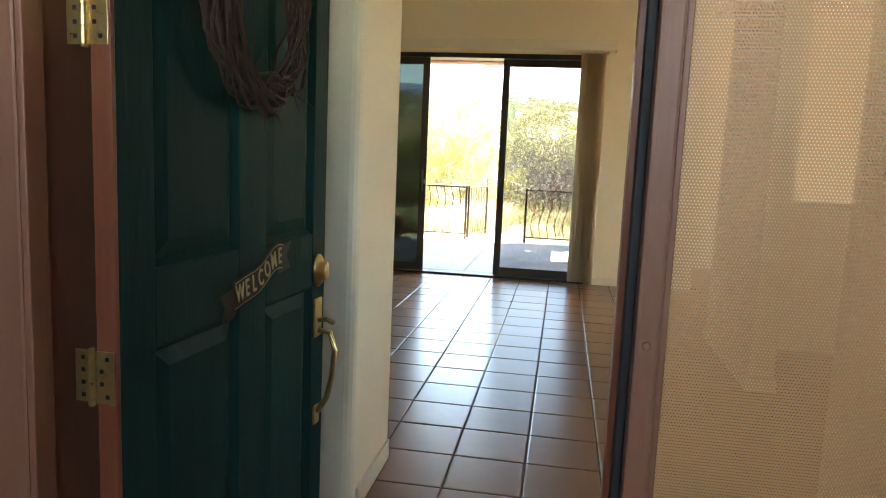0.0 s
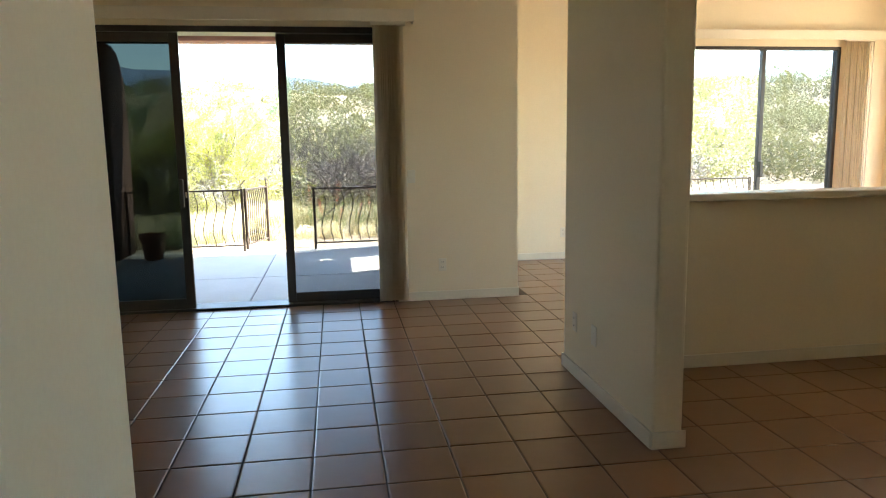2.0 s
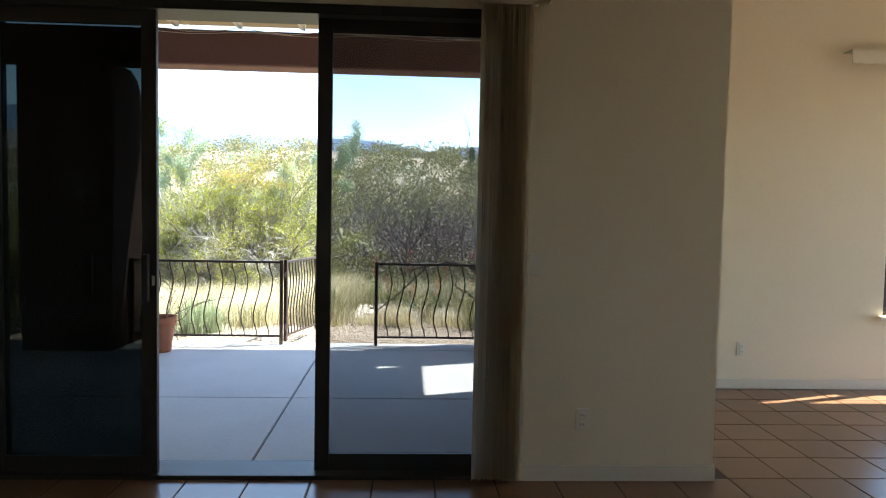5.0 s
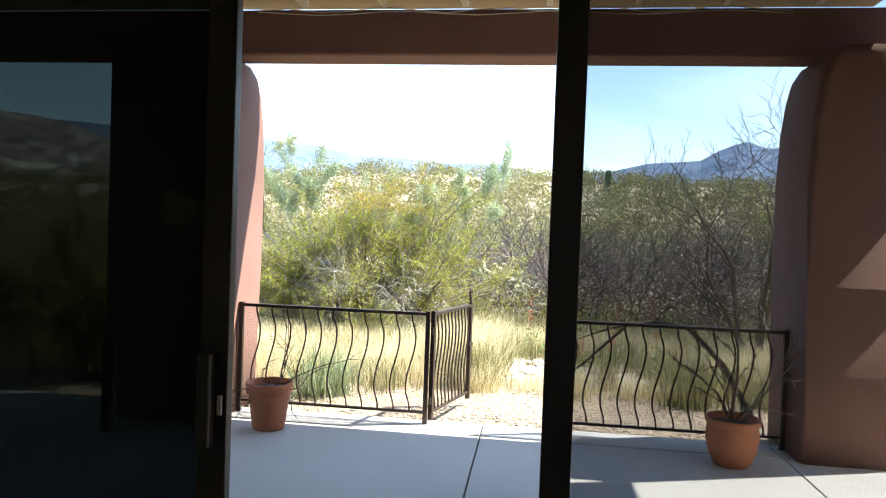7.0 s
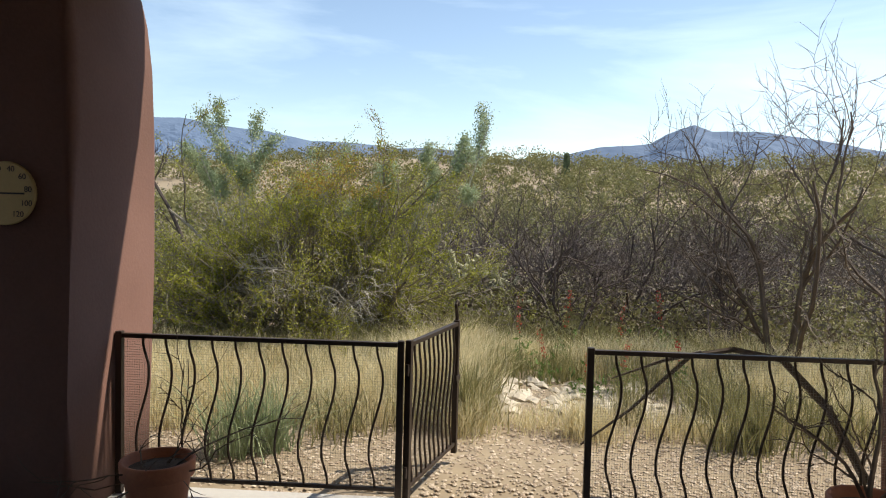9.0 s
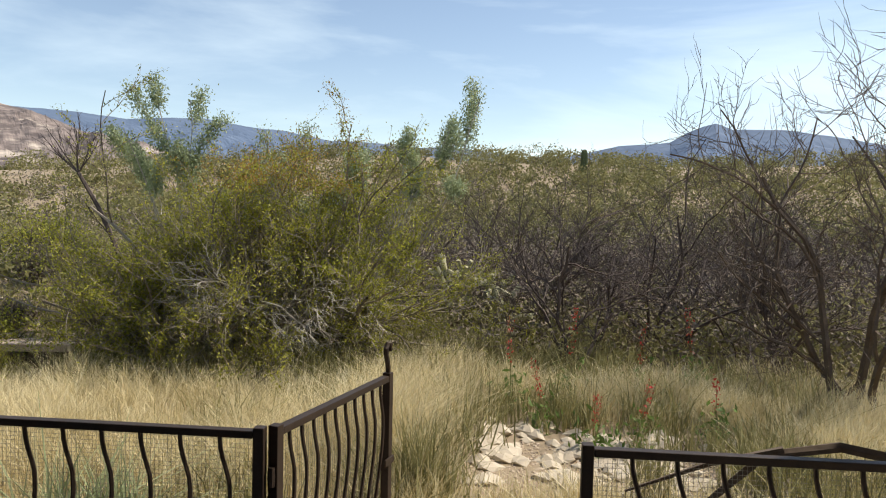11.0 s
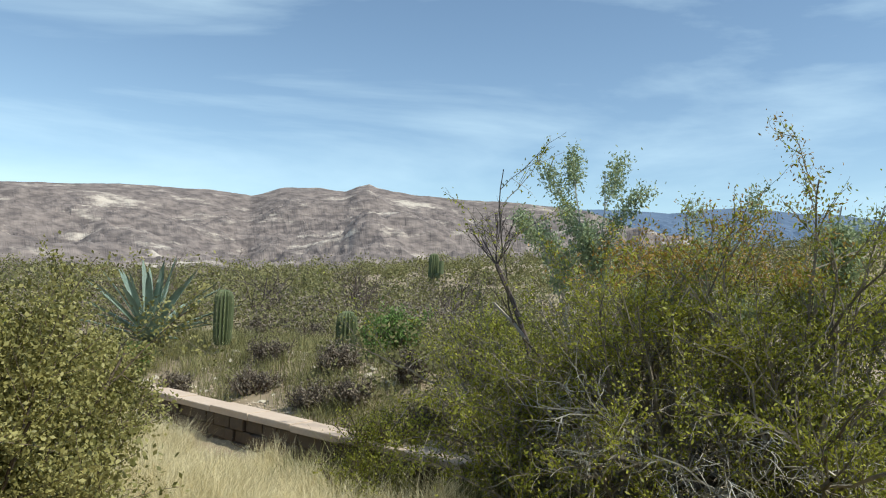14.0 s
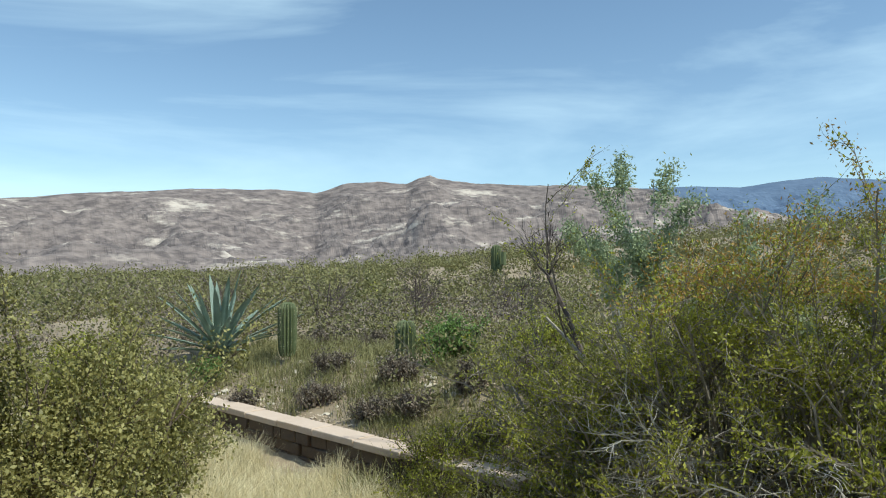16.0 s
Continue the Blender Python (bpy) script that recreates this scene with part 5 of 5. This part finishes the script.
# ---- low garden wall ----
gw = empty("garden_wall", (0, 0, 0), "low brown stone garden wall, face coloured as shaded, pale cap", "wall")
A, B = Vector((-10.85, 15.69, 0)), Vector((-4.45, 16.6, 0))
dirv = (B - A).normalized()
nrm = Vector((-dirv.y, dirv.x, 0))
g = random.Random(14)
for i in range(9):
    a, b = A + (B - A) * (i / 9), A + (B - A) * ((i + 1) / 9 - 0.002)
    for name, o0, o1, z0, z1, mt in (("cap_stone", -0.15, 0.15, 0.15 + g.uniform(-0.008, 0.008), 0.22 + g.uniform(-0.01, 0.01), "capstone"),):
        bm = bmesh.new()
        vs = [bm.verts.new(p + nrm * o + Vector((0, 0, z))) for z in (z0, z1) for p, o in ((a, o0 + g.uniform(-.01, .01)), (b, o0), (b, o1), (a, o1))]
        for f in ((3, 2, 1, 0), (4, 5, 6, 7), (0, 1, 5, 4), (1, 2, 6, 5), (2, 3, 7, 6), (3, 0, 4, 7)):
            bm.faces.new([vs[k] for k in f])
        bevel(bm, 0.012)
        part(name, bm, M[mt], gw)
for row in range(4):
    u = 0.0
    while u < 1:
        w = g.uniform(0.022, 0.06)
        a, b = A + (B - A) * u, A + (B - A) * min(1, u + w - 0.003)
        z0, z1 = -0.38 + row * 0.132, -0.38 + row * 0.132 + 0.126
        o = -0.11 - g.uniform(0, 0.03)
        bm = bmesh.new()
        vs = [bm.verts.new(p + nrm * q + Vector((0, 0, z))) for z in (z0, z1) for p, q in ((a, o), (b, o + g.uniform(-.01, .01)), (b, 0.1), (a, 0.1))]
        for f in ((3, 2, 1, 0), (4, 5, 6, 7), (0, 1, 5, 4), (1, 2, 6, 5), (2, 3, 7, 6), (3, 0, 4, 7)):
            bm.faces.new([vs[k] for k in f])
        bevel(bm, 0.015)
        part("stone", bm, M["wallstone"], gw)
        u += w


# ---- ground cover ----
def grass(name, centres, blades, h, spread, material, label, seed, width=0.0035, lean=0.35):
    g = np.random.default_rng(seed)
    c = np.asarray(centres, float)
    i = g.integers(0, len(c), blades)
    base = c[i, :2] + g.normal(0, 1, (blades, 2)) * (c[i, 3:4] if c.shape[1] > 3 else spread)
    base[:, 1] = np.maximum(base[:, 1], 12.62)
    z = terrain(base[:, 0], base[:, 1])
    hh = c[i, 2] * g.uniform(0.45, 1.15, blades)
    az = g.uniform(0, 2 * np.pi, blades)
    ln = np.abs(g.normal(0, lean, blades)) * hh
    p0 = np.stack([base[:, 0], base[:, 1], z - 0.01], -1)
    p1 = p0 + np.stack([np.cos(az) * ln * 0.35, np.sin(az) * ln * 0.35, hh * 0.6], -1)
    p2 = p0 + np.stack([np.cos(az) * ln, np.sin(az) * ln, hh], -1)
    ang = g.uniform(0, np.pi, blades)
    s = np.stack([np.cos(ang), np.sin(ang), 0 * ang], -1) * (width * g.uniform(0.6, 1.4, blades))[:, None]
    v = np.stack([p0 - s, p0 + s, p1 + s * 0.8, p1 - s * 0.8, p2 + s * 0.15, p2 - s * 0.15], 1).reshape(-1, 3)
    k = np.arange(blades)[:, None] * 6
    f = np.concatenate([k + (0, 1, 2, 3), k + (3, 2, 4, 5)])
    return tagged(np_mesh(name, v, f, material), label, "grass", kind="stuff")


g = np.random.default_rng(77)
tufts = [(x, y, g.uniform(0.2, 0.36), 0.12) for x, y in zip(g.uniform(-5.2, -1.2, 150), g.uniform(13.9, 15.9, 150)) if y < 15.9 + 0.2 * x + 0.8]
tufts += [(x, y, g.uniform(0.15, 0.38), 0.1) for x, y in zip(g.uniform(-10.5, -4.2, 110), g.uniform(13.4, 15.9, 110)) if y < 16.2 + 0.142 * (x + 4.65)]
tufts += [(g.normal(-1.2, 0.2), g.normal(14.9, 0.3), 0.5, 0.13) for k in range(10)]
tufts += [(x, y, g.uniform(0.2, 0.4), 0.1) for x, y in zip(g.uniform(-8, -2.5, 90), g.uniform(13.6, 14.8, 90))]
grass("dry_grass", tufts, 95000, 0.4, 0.1, M["straw"], "dense dry straw-coloured grass", 78, 0.0026, 0.65)
t2 = [(x, y, g.uniform(0.15, 0.4), 0.12) for x, y in zip(g.uniform(-2.2, 3.4, 120), g.uniform(13.7, 16.8, 120)) if not (-0.8 < x < 1.2 and 14.0 < y < 15.8)]
grass("dry_grass", t2, 36000, 0.3, 0.1, M["straw"], "thin dry straw-coloured grass", 79, 0.0024, 0.6)
t3 = [(x, y, g.uniform(0.15, 0.45), 0.14) for x, y in zip(g.uniform(-2.5, 5.0, 240), g.uniform(13.6, 20.5, 240)) if not (-0.7 < x < 0.8 and y < 15.6)]
t3 += [(x, y, g.uniform(0.2, 0.4), 0.14) for x, y in zip(g.uniform(-6.0, -1.5, 40), g.uniform(15.6, 16.6, 40))]
grass("weeds", t3, 40000, 0.3, 0.1, M["weed"], "olive-green weeds and low growth", 80, 0.005, 0.6)
t6 = [(x, y, g.uniform(0.1, 0.32), 0.16) for x, y in zip(g.uniform(-13, -4.4, 200), g.uniform(16.3, 20.5, 200)) if y > 16.95 + 0.142 * (x + 4.65)]
grass("weeds", t6, 30000, 0.3, 0.1, M["weed"], "olive-green and dry weeds above the garden wall", 83, 0.004, 0.7)
t7 = [(x, y, g.uniform(0.12, 0.4), 0.1) for x, y in zip(g.uniform(-11, -4.0, 130), g.uniform(13.4, 16.0, 130)) if y < 16.25 + 0.142 * (x + 4.65)]
grass("dry_grass", t7, 52000, 0.3, 0.1, M["straw"], "patchy dry grass at the garden wall foot", 84, 0.0018, 0.55)
t4 = [(-2.3, 13.1, 0.5, 0.07), (-2.1, 13.2, 0.45, 0.06)]
grass("desert_spoon", t4, 420, 0.5, 0.07, M["leaf_pale"], "grey-green spiky desert spoon behind the railing", 81, 0.005, 0.75)
t5 = [(-0.85, 13.95, 0.5, 0.05), (0.4, 14.2, 0.4, 0.06), (1.2, 13.7, 0.35, 0.06)]
grass("tall_weed", t5, 700, 0.5, 0.06, M["weed"], "thin upright dry weed in the gravel", 82, 0.003, 0.4)


def stones(name, count, xr, yr, size, material, label, seed, squash=0.6, tall=0.0):
    g = np.random.default_rng(seed)
    x, y = g.uniform(*xr, count), g.uniform(*yr, count)
    s = size * g.uniform(0.5, 1.5, count)
    ico = np.array([(1, 0, 0), (-1, 0, 0), (0, 1, 0), (0, -1, 0), (0, 0, 1), (0.6, 0.6, 0.5), (-0.6, 0.6, 0.5), (-0.6, -0.6, 0.5), (0.6, -0.6, 0.5)], float)
    fc = np.array([(0, 2, 5), (2, 1, 6), (1, 3, 7), (3, 0, 8), (4, 5, 6), (4, 6, 7), (4, 7, 8), (4, 8, 5), (5, 2, 6), (6, 1, 7), (7, 3, 8), (8, 0, 5)])
    a = g.uniform(0, 6.28, count)
    sh = g.uniform(0.7, 1.3, (count, len(ico), 1))
    p = ico[None] * sh * s[:, None, None] * (1, 1, squash)
    q = np.stack([p[..., 0] * np.cos(a)[:, None] - p[..., 1] * np.sin(a)[:, None], p[..., 0] * np.sin(a)[:, None] + p[..., 1] * np.cos(a)[:, None], p[..., 2]], -1)
    q += np.stack([x, y, terrain(x, y) + tall * g.uniform(0, 1, count)], -1)[:, None]
    f = (fc[None] + np.arange(count)[:, None, None] * len(ico)).reshape(-1, 3)
    return tagged(np_mesh(name, q.reshape(-1, 3), f, material), label, "stones", kind="stuff")


stones("gravel", 22000, (-4.5, 4.0), (12.47, 15.2), 0.013, M["gravel"], "tan and pink garden gravel", 90)
stones("gravel", 14000, (-10.5, -3.0), (13.0, 19.5), 0.018, M["gravel"], "tan stony gravel near the wall", 91)
stones("rubble", 150, (-0.6, 0.8), (14.3, 15.6), 0.07, M["rock"], "pale broken limestone pieces", 92)
stones("rubble", 90, (1.0, 3.0), (14.3, 15.6), 0.065, M["rock"], "pale broken limestone pieces", 93)
stones("rubble", 120, (-11, -4.5), (16, 19), 0.06, M["rock"], "pale stones on the dry soil", 94)

# red-flowered spikes
for i, (x, y, h) in enumerate(((-0.35, 16.0, 0.75), (0.1, 16.3, 0.85), (0.75, 16.5, 0.7), (1.3, 16.7, 0.8), (-0.1, 15.5, 0.5), (0.5, 15.2, 0.5), (0.2, 15.0, 0.4), (1.1, 15.4, 0.5))):
    e = empty("penstemon", (x, y, gz(x, y)), "slender stem with bright red tubular flowers", "flower", "red flowers")
    g2 = np.random.default_rng(600 + i)
    lean = g2.normal(0, 0.12, 2)
    part("stalk", tube(bmesh.new(), [(0, 0, -0.02), (lean[0] * h * 0.5, lean[1] * h * 0.5, h * 0.5), (lean[0] * h, lean[1] * h, h)], 0.005, 5, 0.002), M["weed"], e)
    tw = [((lean[0] * h * u, lean[1] * h * u, h * u), (lean[0] * h * (u + .1), lean[1] * h * (u + .1), h * (u + .1))) for u in (0.5, 0.6, 0.7, 0.8, 0.9)]
    leaf_cloud("flower_spike", tw, 48, 0.022, M["red"], e, 700 + i, 0.016, "bright red flowers", aspect=0.5)
    leaf_cloud("foliage", [((0, 0, 0.02), (lean[0] * 0.3, lean[1] * 0.3, h * 0.35))], 120, 0.06, M["leaf_green"], e, 800 + i, 0.07, aspect=0.35)


# ---- potted plants ----
def pot(x, y, profile, label, seed, plant):
    e = empty("plant_pot", (x, y, -0.012), label, "pot", "terracotta pots")
    smooth(part("pot_body", lathe(profile, 32), M["clay"], e))
    zt = profile[-3][1]
    part("soil", lathe([(0.02, zt - 0.05), (profile[-1][0] - 0.004, zt - 0.045), (0.03, zt - 0.03)], 20), M["soil"], e)
    return e


pot(-2.26, 11.95, [(0.11, 0), (0.118, 0.01), (0.15, 0.26), (0.152, 0.262), (0.168, 0.265), (0.172, 0.335), (0.168, 0.342), (0.152, 0.34), (0.145, 0.27)], "terracotta flower pot with dry branches by the pier", 1, None)
pot(1.0, 11.92, [(0.11, 0), (0.12, 0.01), (0.16, 0.11), (0.172, 0.19), (0.165, 0.25), (0.16, 0.27), (0.176, 0.285), (0.18, 0.31), (0.172, 0.32), (0.158, 0.315), (0.145, 0.26)], "round-bellied terracotta pot on the slab by the railing", 2, None)


def potted(name, x, y, z, stems, label, seed):
    e = empty(name, (x, y, z), label, "plant")
    w = Wood(seed)
    for d, ln, r, lv in stems:
        w.grow((0, 0, -0.05), d, ln, r, lv, 3, 0.5, 0.0, 0.2, 0.5, 8)
    w.put("branchwork", M["bark"], e)


potted("dry_branches", -2.26, 11.95, 0.28, [((0.9, -0.1, 0.35), 0.5, 0.006, 2), ((-0.8, -0.6, 0.1), 0.6, 0.006, 1), ((-1, -0.3, 0.3), 0.5, 0.006, 2), ((0.6, 0.3, 1), 0.55, 0.006, 2), ((0.2, -0.6, 0.4), 0.4, 0.006, 2), ((0.9, 0.3, 0.8), 0.75, 0.006, 1), ((-0.6, -0.9, -0.05), 0.55, 0.004, 1), ((0.3, 0.4, 1.2), 0.6, 0.005, 1)], "dry leafless branches in the terracotta pot", 901)
potted("potted_shrub", 1.0, 11.92, 0.3, [((-0.25, 0.1, 1), 0.6, 0.012, 3), ((0.12, 0.15, 1), 0.7, 0.013, 3), ((0.3, 0.0, 1), 0.6, 0.01, 3), ((0.95, -0.2, 0.45), 0.6, 0.008, 1), ((-0.6, 0.2, 0.95), 0.5, 0.009, 3)], "leafless grey shrub growing in the terracotta pot", 905)
lb = empty("leaning_branch", (0.55, 12.42, 0.62), "thick crooked dead branch leaning over the railing", "branch")
w = Wood(910)
w.stick([(0.75, 0.1, -0.45), (0.5, 0.03, -0.05), (0.25, -0.0, 0.2), (0.0, 0.0, 0.245), (-0.2, 0.03, 0.2), (-0.35, 0.04, 0.05), (-0.5, 0.04, -0.1), (-0.75, 0.05, -0.3)], 0.024, 0.006, 6)
w.stick([(-0.15, 0.02, 0.22), (-0.35, 0.05, 0.16), (-0.6, 0.05, 0.06)], 0.014, 0.004, 5)
w.put("limb", M["bark"], lb)

# thermometer dial on the west pier
th = empty("thermometer", (-2.98, 11.918, 1.57), "round faded yellow dial thermometer on the pier", "thermometer")
bm = lathe([(0.148, 0.0), (0.15, 0.012), (0.144, 0.02)], 36)
bmesh.ops.rotate(bm, verts=bm.verts[:], matrix=Matrix.Rotation(math.pi / 2, 3, "X"))
part("dial", bm, M["dial"], th)
part("needle", bbox(-0.08, 0.1, -0.026, -0.0215, -0.004, 0.004, 0.001), M["ink"], th)
for i, txt in enumerate(("60", "40", "20", "0", "20", "40", "60", "80", "100", "120")):
    ang = math.radians(235 - 290 / 9 * i)
    cu = bpy.data.curves.new("numeral", "FONT")
    cu.body, cu.size, cu.extrude, cu.align_x, cu.align_y = txt, 0.038, 0.0006, "CENTER", "CENTER"
    cu.materials.append(M["ink"])
    ob = new("numeral", cu)
    ob.parent = th
    ob.matrix_basis = pose(0.118 * math.cos(ang), -0.0218, 0.118 * math.sin(ang), 90, 0, 0)

# ---- far scrub and mountains ----
def scrub_field(name, count, rr, azr, leaves, size, material, label, seed, hbase=0.7):
    g = np.random.default_rng(seed)
    r = rr[0] * (rr[1] / rr[0]) ** g.uniform(0, 1, count)
    a = np.radians(g.uniform(*azr, count))
    x, y = -0.5 - r * np.sin(a), 11 + r * np.cos(a)
    z = terrain(x, y)
    sc = g.uniform(0.5, 1.4, count)
    n = count * leaves
    i = np.repeat(np.arange(count), leaves)
    d = g.normal(0, 1, (n, 3))
    d /= np.linalg.norm(d, axis=1)[:, None]
    d *= g.uniform(0.3, 1, n)[:, None] ** 0.5
    c = np.stack([x[i], y[i], z[i] + hbase * sc[i] * 0.8], -1) + d * np.stack([sc[i] * 1.0, sc[i] * 1.0, sc[i] * hbase], -1)
    t = g.normal(0, 1, (n, 3))
    t /= np.linalg.norm(t, axis=1)[:, None]
    s = np.cross(t, g.normal(0, 1, (n, 3)))
    s /= np.linalg.norm(s, axis=1)[:, None] + 1e-9
    L = (size * g.uniform(0.6, 1.5, n) * (0.6 + r[i] / rr[1]))[:, None]
    v = np.stack([c - t * L, c + s * L * 0.5, c + t * L, c - s * L * 0.5], 1).reshape(-1, 3)
    return tagged(np_mesh(name, v, np.arange(4 * n).reshape(-1, 4), material), label, "scrub", kind="stuff")


scrub_field("desert_scrub", 950, (24, 60), (-55, 100), 130, 0.08, M["scrub"], "olive desert scrub on the hillside", 950, 0.65)
scrub_field("desert_scrub", 1150, (50, 120), (-55, 105), 110, 0.09, M["scrub"], "olive desert scrub far up the hillside", 951, 0.9)
scrub_field("desert_scrub", 500, (80, 150), (15, 110), 80, 0.13, M["scrub"], "dark scrub over the valley floor", 952, 0.8)
scrub_field("desert_scrub", 150, (17.5, 27), (-40, 12), 420, 0.035, M["scrub_grey"], "grey-brown leafless brush below the hill", 960, 0.8)
scrub_field("desert_scrub", 130, (13, 27), (38, 100), 300, 0.03, M["scrub"], "low olive brush on the stony flat", 961, 0.45)
scrub_field("dry_scrub", 120, (13, 27), (30, 100), 300, 0.026, M["scrub_grey"], "low grey brush on the stony flat", 962, 0.4)
scrub_field("dry_scrub", 150, (6.8, 16), (-40, 10), 240, 0.024, M["scrub_grey"], "low grey brush under the bare trees", 965, 0.4)
scrub_field("desert_scrub", 90, (6.5, 16), (-35, 14), 240, 0.024, M["scrub"], "low olive brush under the bare trees", 966, 0.4)
scrub_field("dry_scrub", 60, (8.5, 15), (20, 44), 260, 0.025, M["scrub"], "low brush behind the large shrub", 963, 0.35)
scrub_field("desert_scrub", 650, (26, 70), (-55, 30), 130, 0.08, M["scrub"], "olive desert scrub on the hillside", 964, 0.7)
scrub_field("dry_scrub", 430, (22, 70), (-55, 100), 140, 0.045, M["scrub_grey"], "grey leafless desert scrub", 953, 0.7)


def lattice(x, y, size, seed):
    t = np.random.default_rng(seed).uniform(-1, 1, (128, 128))
    u, v = x / size + 1000, y / size + 1000
    i, j = np.floor(u).astype(int), np.floor(v).astype(int)
    a, b = u - i, v - j
    a, b = a * a * (3 - 2 * a), b * b * (3 - 2 * b)
    q = lambda m, n: t[m % 128, n % 128]
    return (q(i, j) * (1 - a) + q(i + 1, j) * a) * (1 - b) + (q(i, j + 1) * (1 - a) + q(i + 1, j + 1) * a) * b


def fractal(x, y, size, seed, octaves=7):
    return sum(lattice(x, y, size / 2.1 ** k, seed + k) / 1.9 ** k for k in range(octaves))


def ridge_mesh(name, azs, els, r0, r1, r2, material, label, rough, seed, base=-10):
    """A mountain range: a sloping height field whose crest follows the given skyline angles."""
    na, nr = 760, 110
    az = np.linspace(azs[0], azs[-1], na)
    el = np.interp(az, azs, els)
    rr = np.concatenate([np.linspace(r0, r1, nr - 12), np.linspace(r1, r2, 13)[1:]])
    R, AZ = np.meshgrid(rr, np.radians(az), indexing="ij")
    crest = np.tan(np.radians(el))[None] * r1
    u = np.clip((R - r0) / (r1 - r0), 0, 1)
    prof = u ** 1.35
    back = 1 - 0.25 * np.clip((R - r1) / (r2 - r1), 0, 1)
    x, y = -0.5 - R * np.sin(AZ), 11 + R * np.cos(AZ)
    n1 = fractal(x, y, 420, seed) - 0.6 * np.abs(fractal(x, y, 260, seed + 20))
    z = base * (1 - u) + crest * prof * back + n1 * rough * np.minimum(1, u * 2.5) * (1 - 0.85 * smoothstep(0.75, 1.0, u))
    v = np.stack([x, y, z], -1).reshape(-1, 3)
    i, j = np.meshgrid(np.arange(len(rr) - 1), np.arange(na - 1), indexing="ij")
    q = np.stack([i * na + j, i * na + j + 1, (i + 1) * na + j + 1, (i + 1) * na + j], -1).reshape(-1, 4)
    return tagged(np_mesh(name, v, q, material), label, "mountain", kind="structure")


ridge_mesh("mountain_near", (24, 28, 31, 34, 36, 39, 42.5, 47, 50, 52, 53.2, 53.9, 54.8, 55.8, 58, 61, 63.2, 66.3, 70, 76, 82, 85.4, 95, 115, 130), (2.0, 4.0, 5.3, 6.4, 7.0, 7.3, 7.7, 7.8, 7.9, 8.1, 8.3, 8.55, 8.3, 7.8, 8.0, 7.8, 7.1, 7.3, 7.1, 6.65, 6.15, 5.7, 5.2, 5, 3), 520, 1900, 2600, M["mount"], "bare rocky grey-brown desert mountain", 52, 5)
ridge_mesh("mountain_far", (-70, -45, -35, -27.6, -24.4, -20.7, -17.1, -15.9, -15, -13.8, -12.6, -8.7, -6.1, -1.1, 1.2, 5, 7.7, 11.4, 14.5, 18.1, 21.1, 24.4, 26.9, 29.6, 33, 40, 46, 52, 62), (3, 3.6, 4, 5.5, 6.2, 6.8, 7.0, 7.5, 7.3, 6.8, 6.1, 5.8, 5.2, 4.75, 5.2, 5.6, 5.5, 5.8, 5.8, 6.4, 6.6, 7.05, 6.9, 6.6, 6.9, 7, 7, 6, 4), 2300, 3800, 4500, M["farmount"], "distant mountain range with blue haze in its colour", 36, 15)


# ---- floor tiles ----
def tile_mesh():
    bm = bmesh.new()
    p, g = 0.3175, 0.004
    vs = []
    for ins, z in ((0, -0.006), (0, -0.0015), (0.005, 0.0)):
        a = p / 2 - g - ins
        vs.append([bm.verts.new(q) for q in ((-a, -a, z), (a, -a, z), (a, a, z), (-a, a, z))])
    for a, b in zip(vs, vs[1:]):
        for i in range(4):
            bm.faces.new((a[i], a[(i + 1) % 4], b[(i + 1) % 4], b[i]))
    bm.faces.new(vs[-1])
    me = bpy.data.meshes.new("tile")
    bm.to_mesh(me)
    bm.free()
    me.materials.append(M["tile"])
    return me


tm = tile_mesh()
floor_ob = bpy.data.objects["floor"]
g = random.Random(3)
co = np.array([v.co for v in tm.vertices])
fv, ff, made = [], [], 0
poly = np.array([list(p.vertices) for p in tm.polygons])
P = 0.3175
for i in range(-9, 23):
    for j in range(-11, 17):
        x, y = -0.02 + (i + 0.5) * P, 5.56 + (j + 0.5) * P
        if not (FLOOR_X0 < x < FLOOR_X1 and FLOOR_Y0 - 0.02 < y < FLOOR_Y1):
            continue
        if y > 8.75 and x < 1.8:
            continue
        tilt = (g.uniform(-0.0035, 0.0035), g.uniform(-0.0035, 0.0035))
        if -1.9 < x < 1.75 and 3.5 < y < 8.7 - P and made < 300:
            ob = new("tile", tm)
            ob.parent = floor_ob
            ob.matrix_basis = Matrix.Translation((x, y, 0)) @ Euler((tilt[0], tilt[1], g.choice((0, 1, 2, 3)) * math.pi / 2)).to_matrix().to_4x4()
            made += 1
        else:
            k = len(fv) * len(co)
            fv.append(co + (x, y, 0))
            ff.append(poly + k)
rest = np_mesh("tiles", np.concatenate(fv), np.concatenate(ff), M["tile"], floor_ob)
rest["kind"] = "stuff"
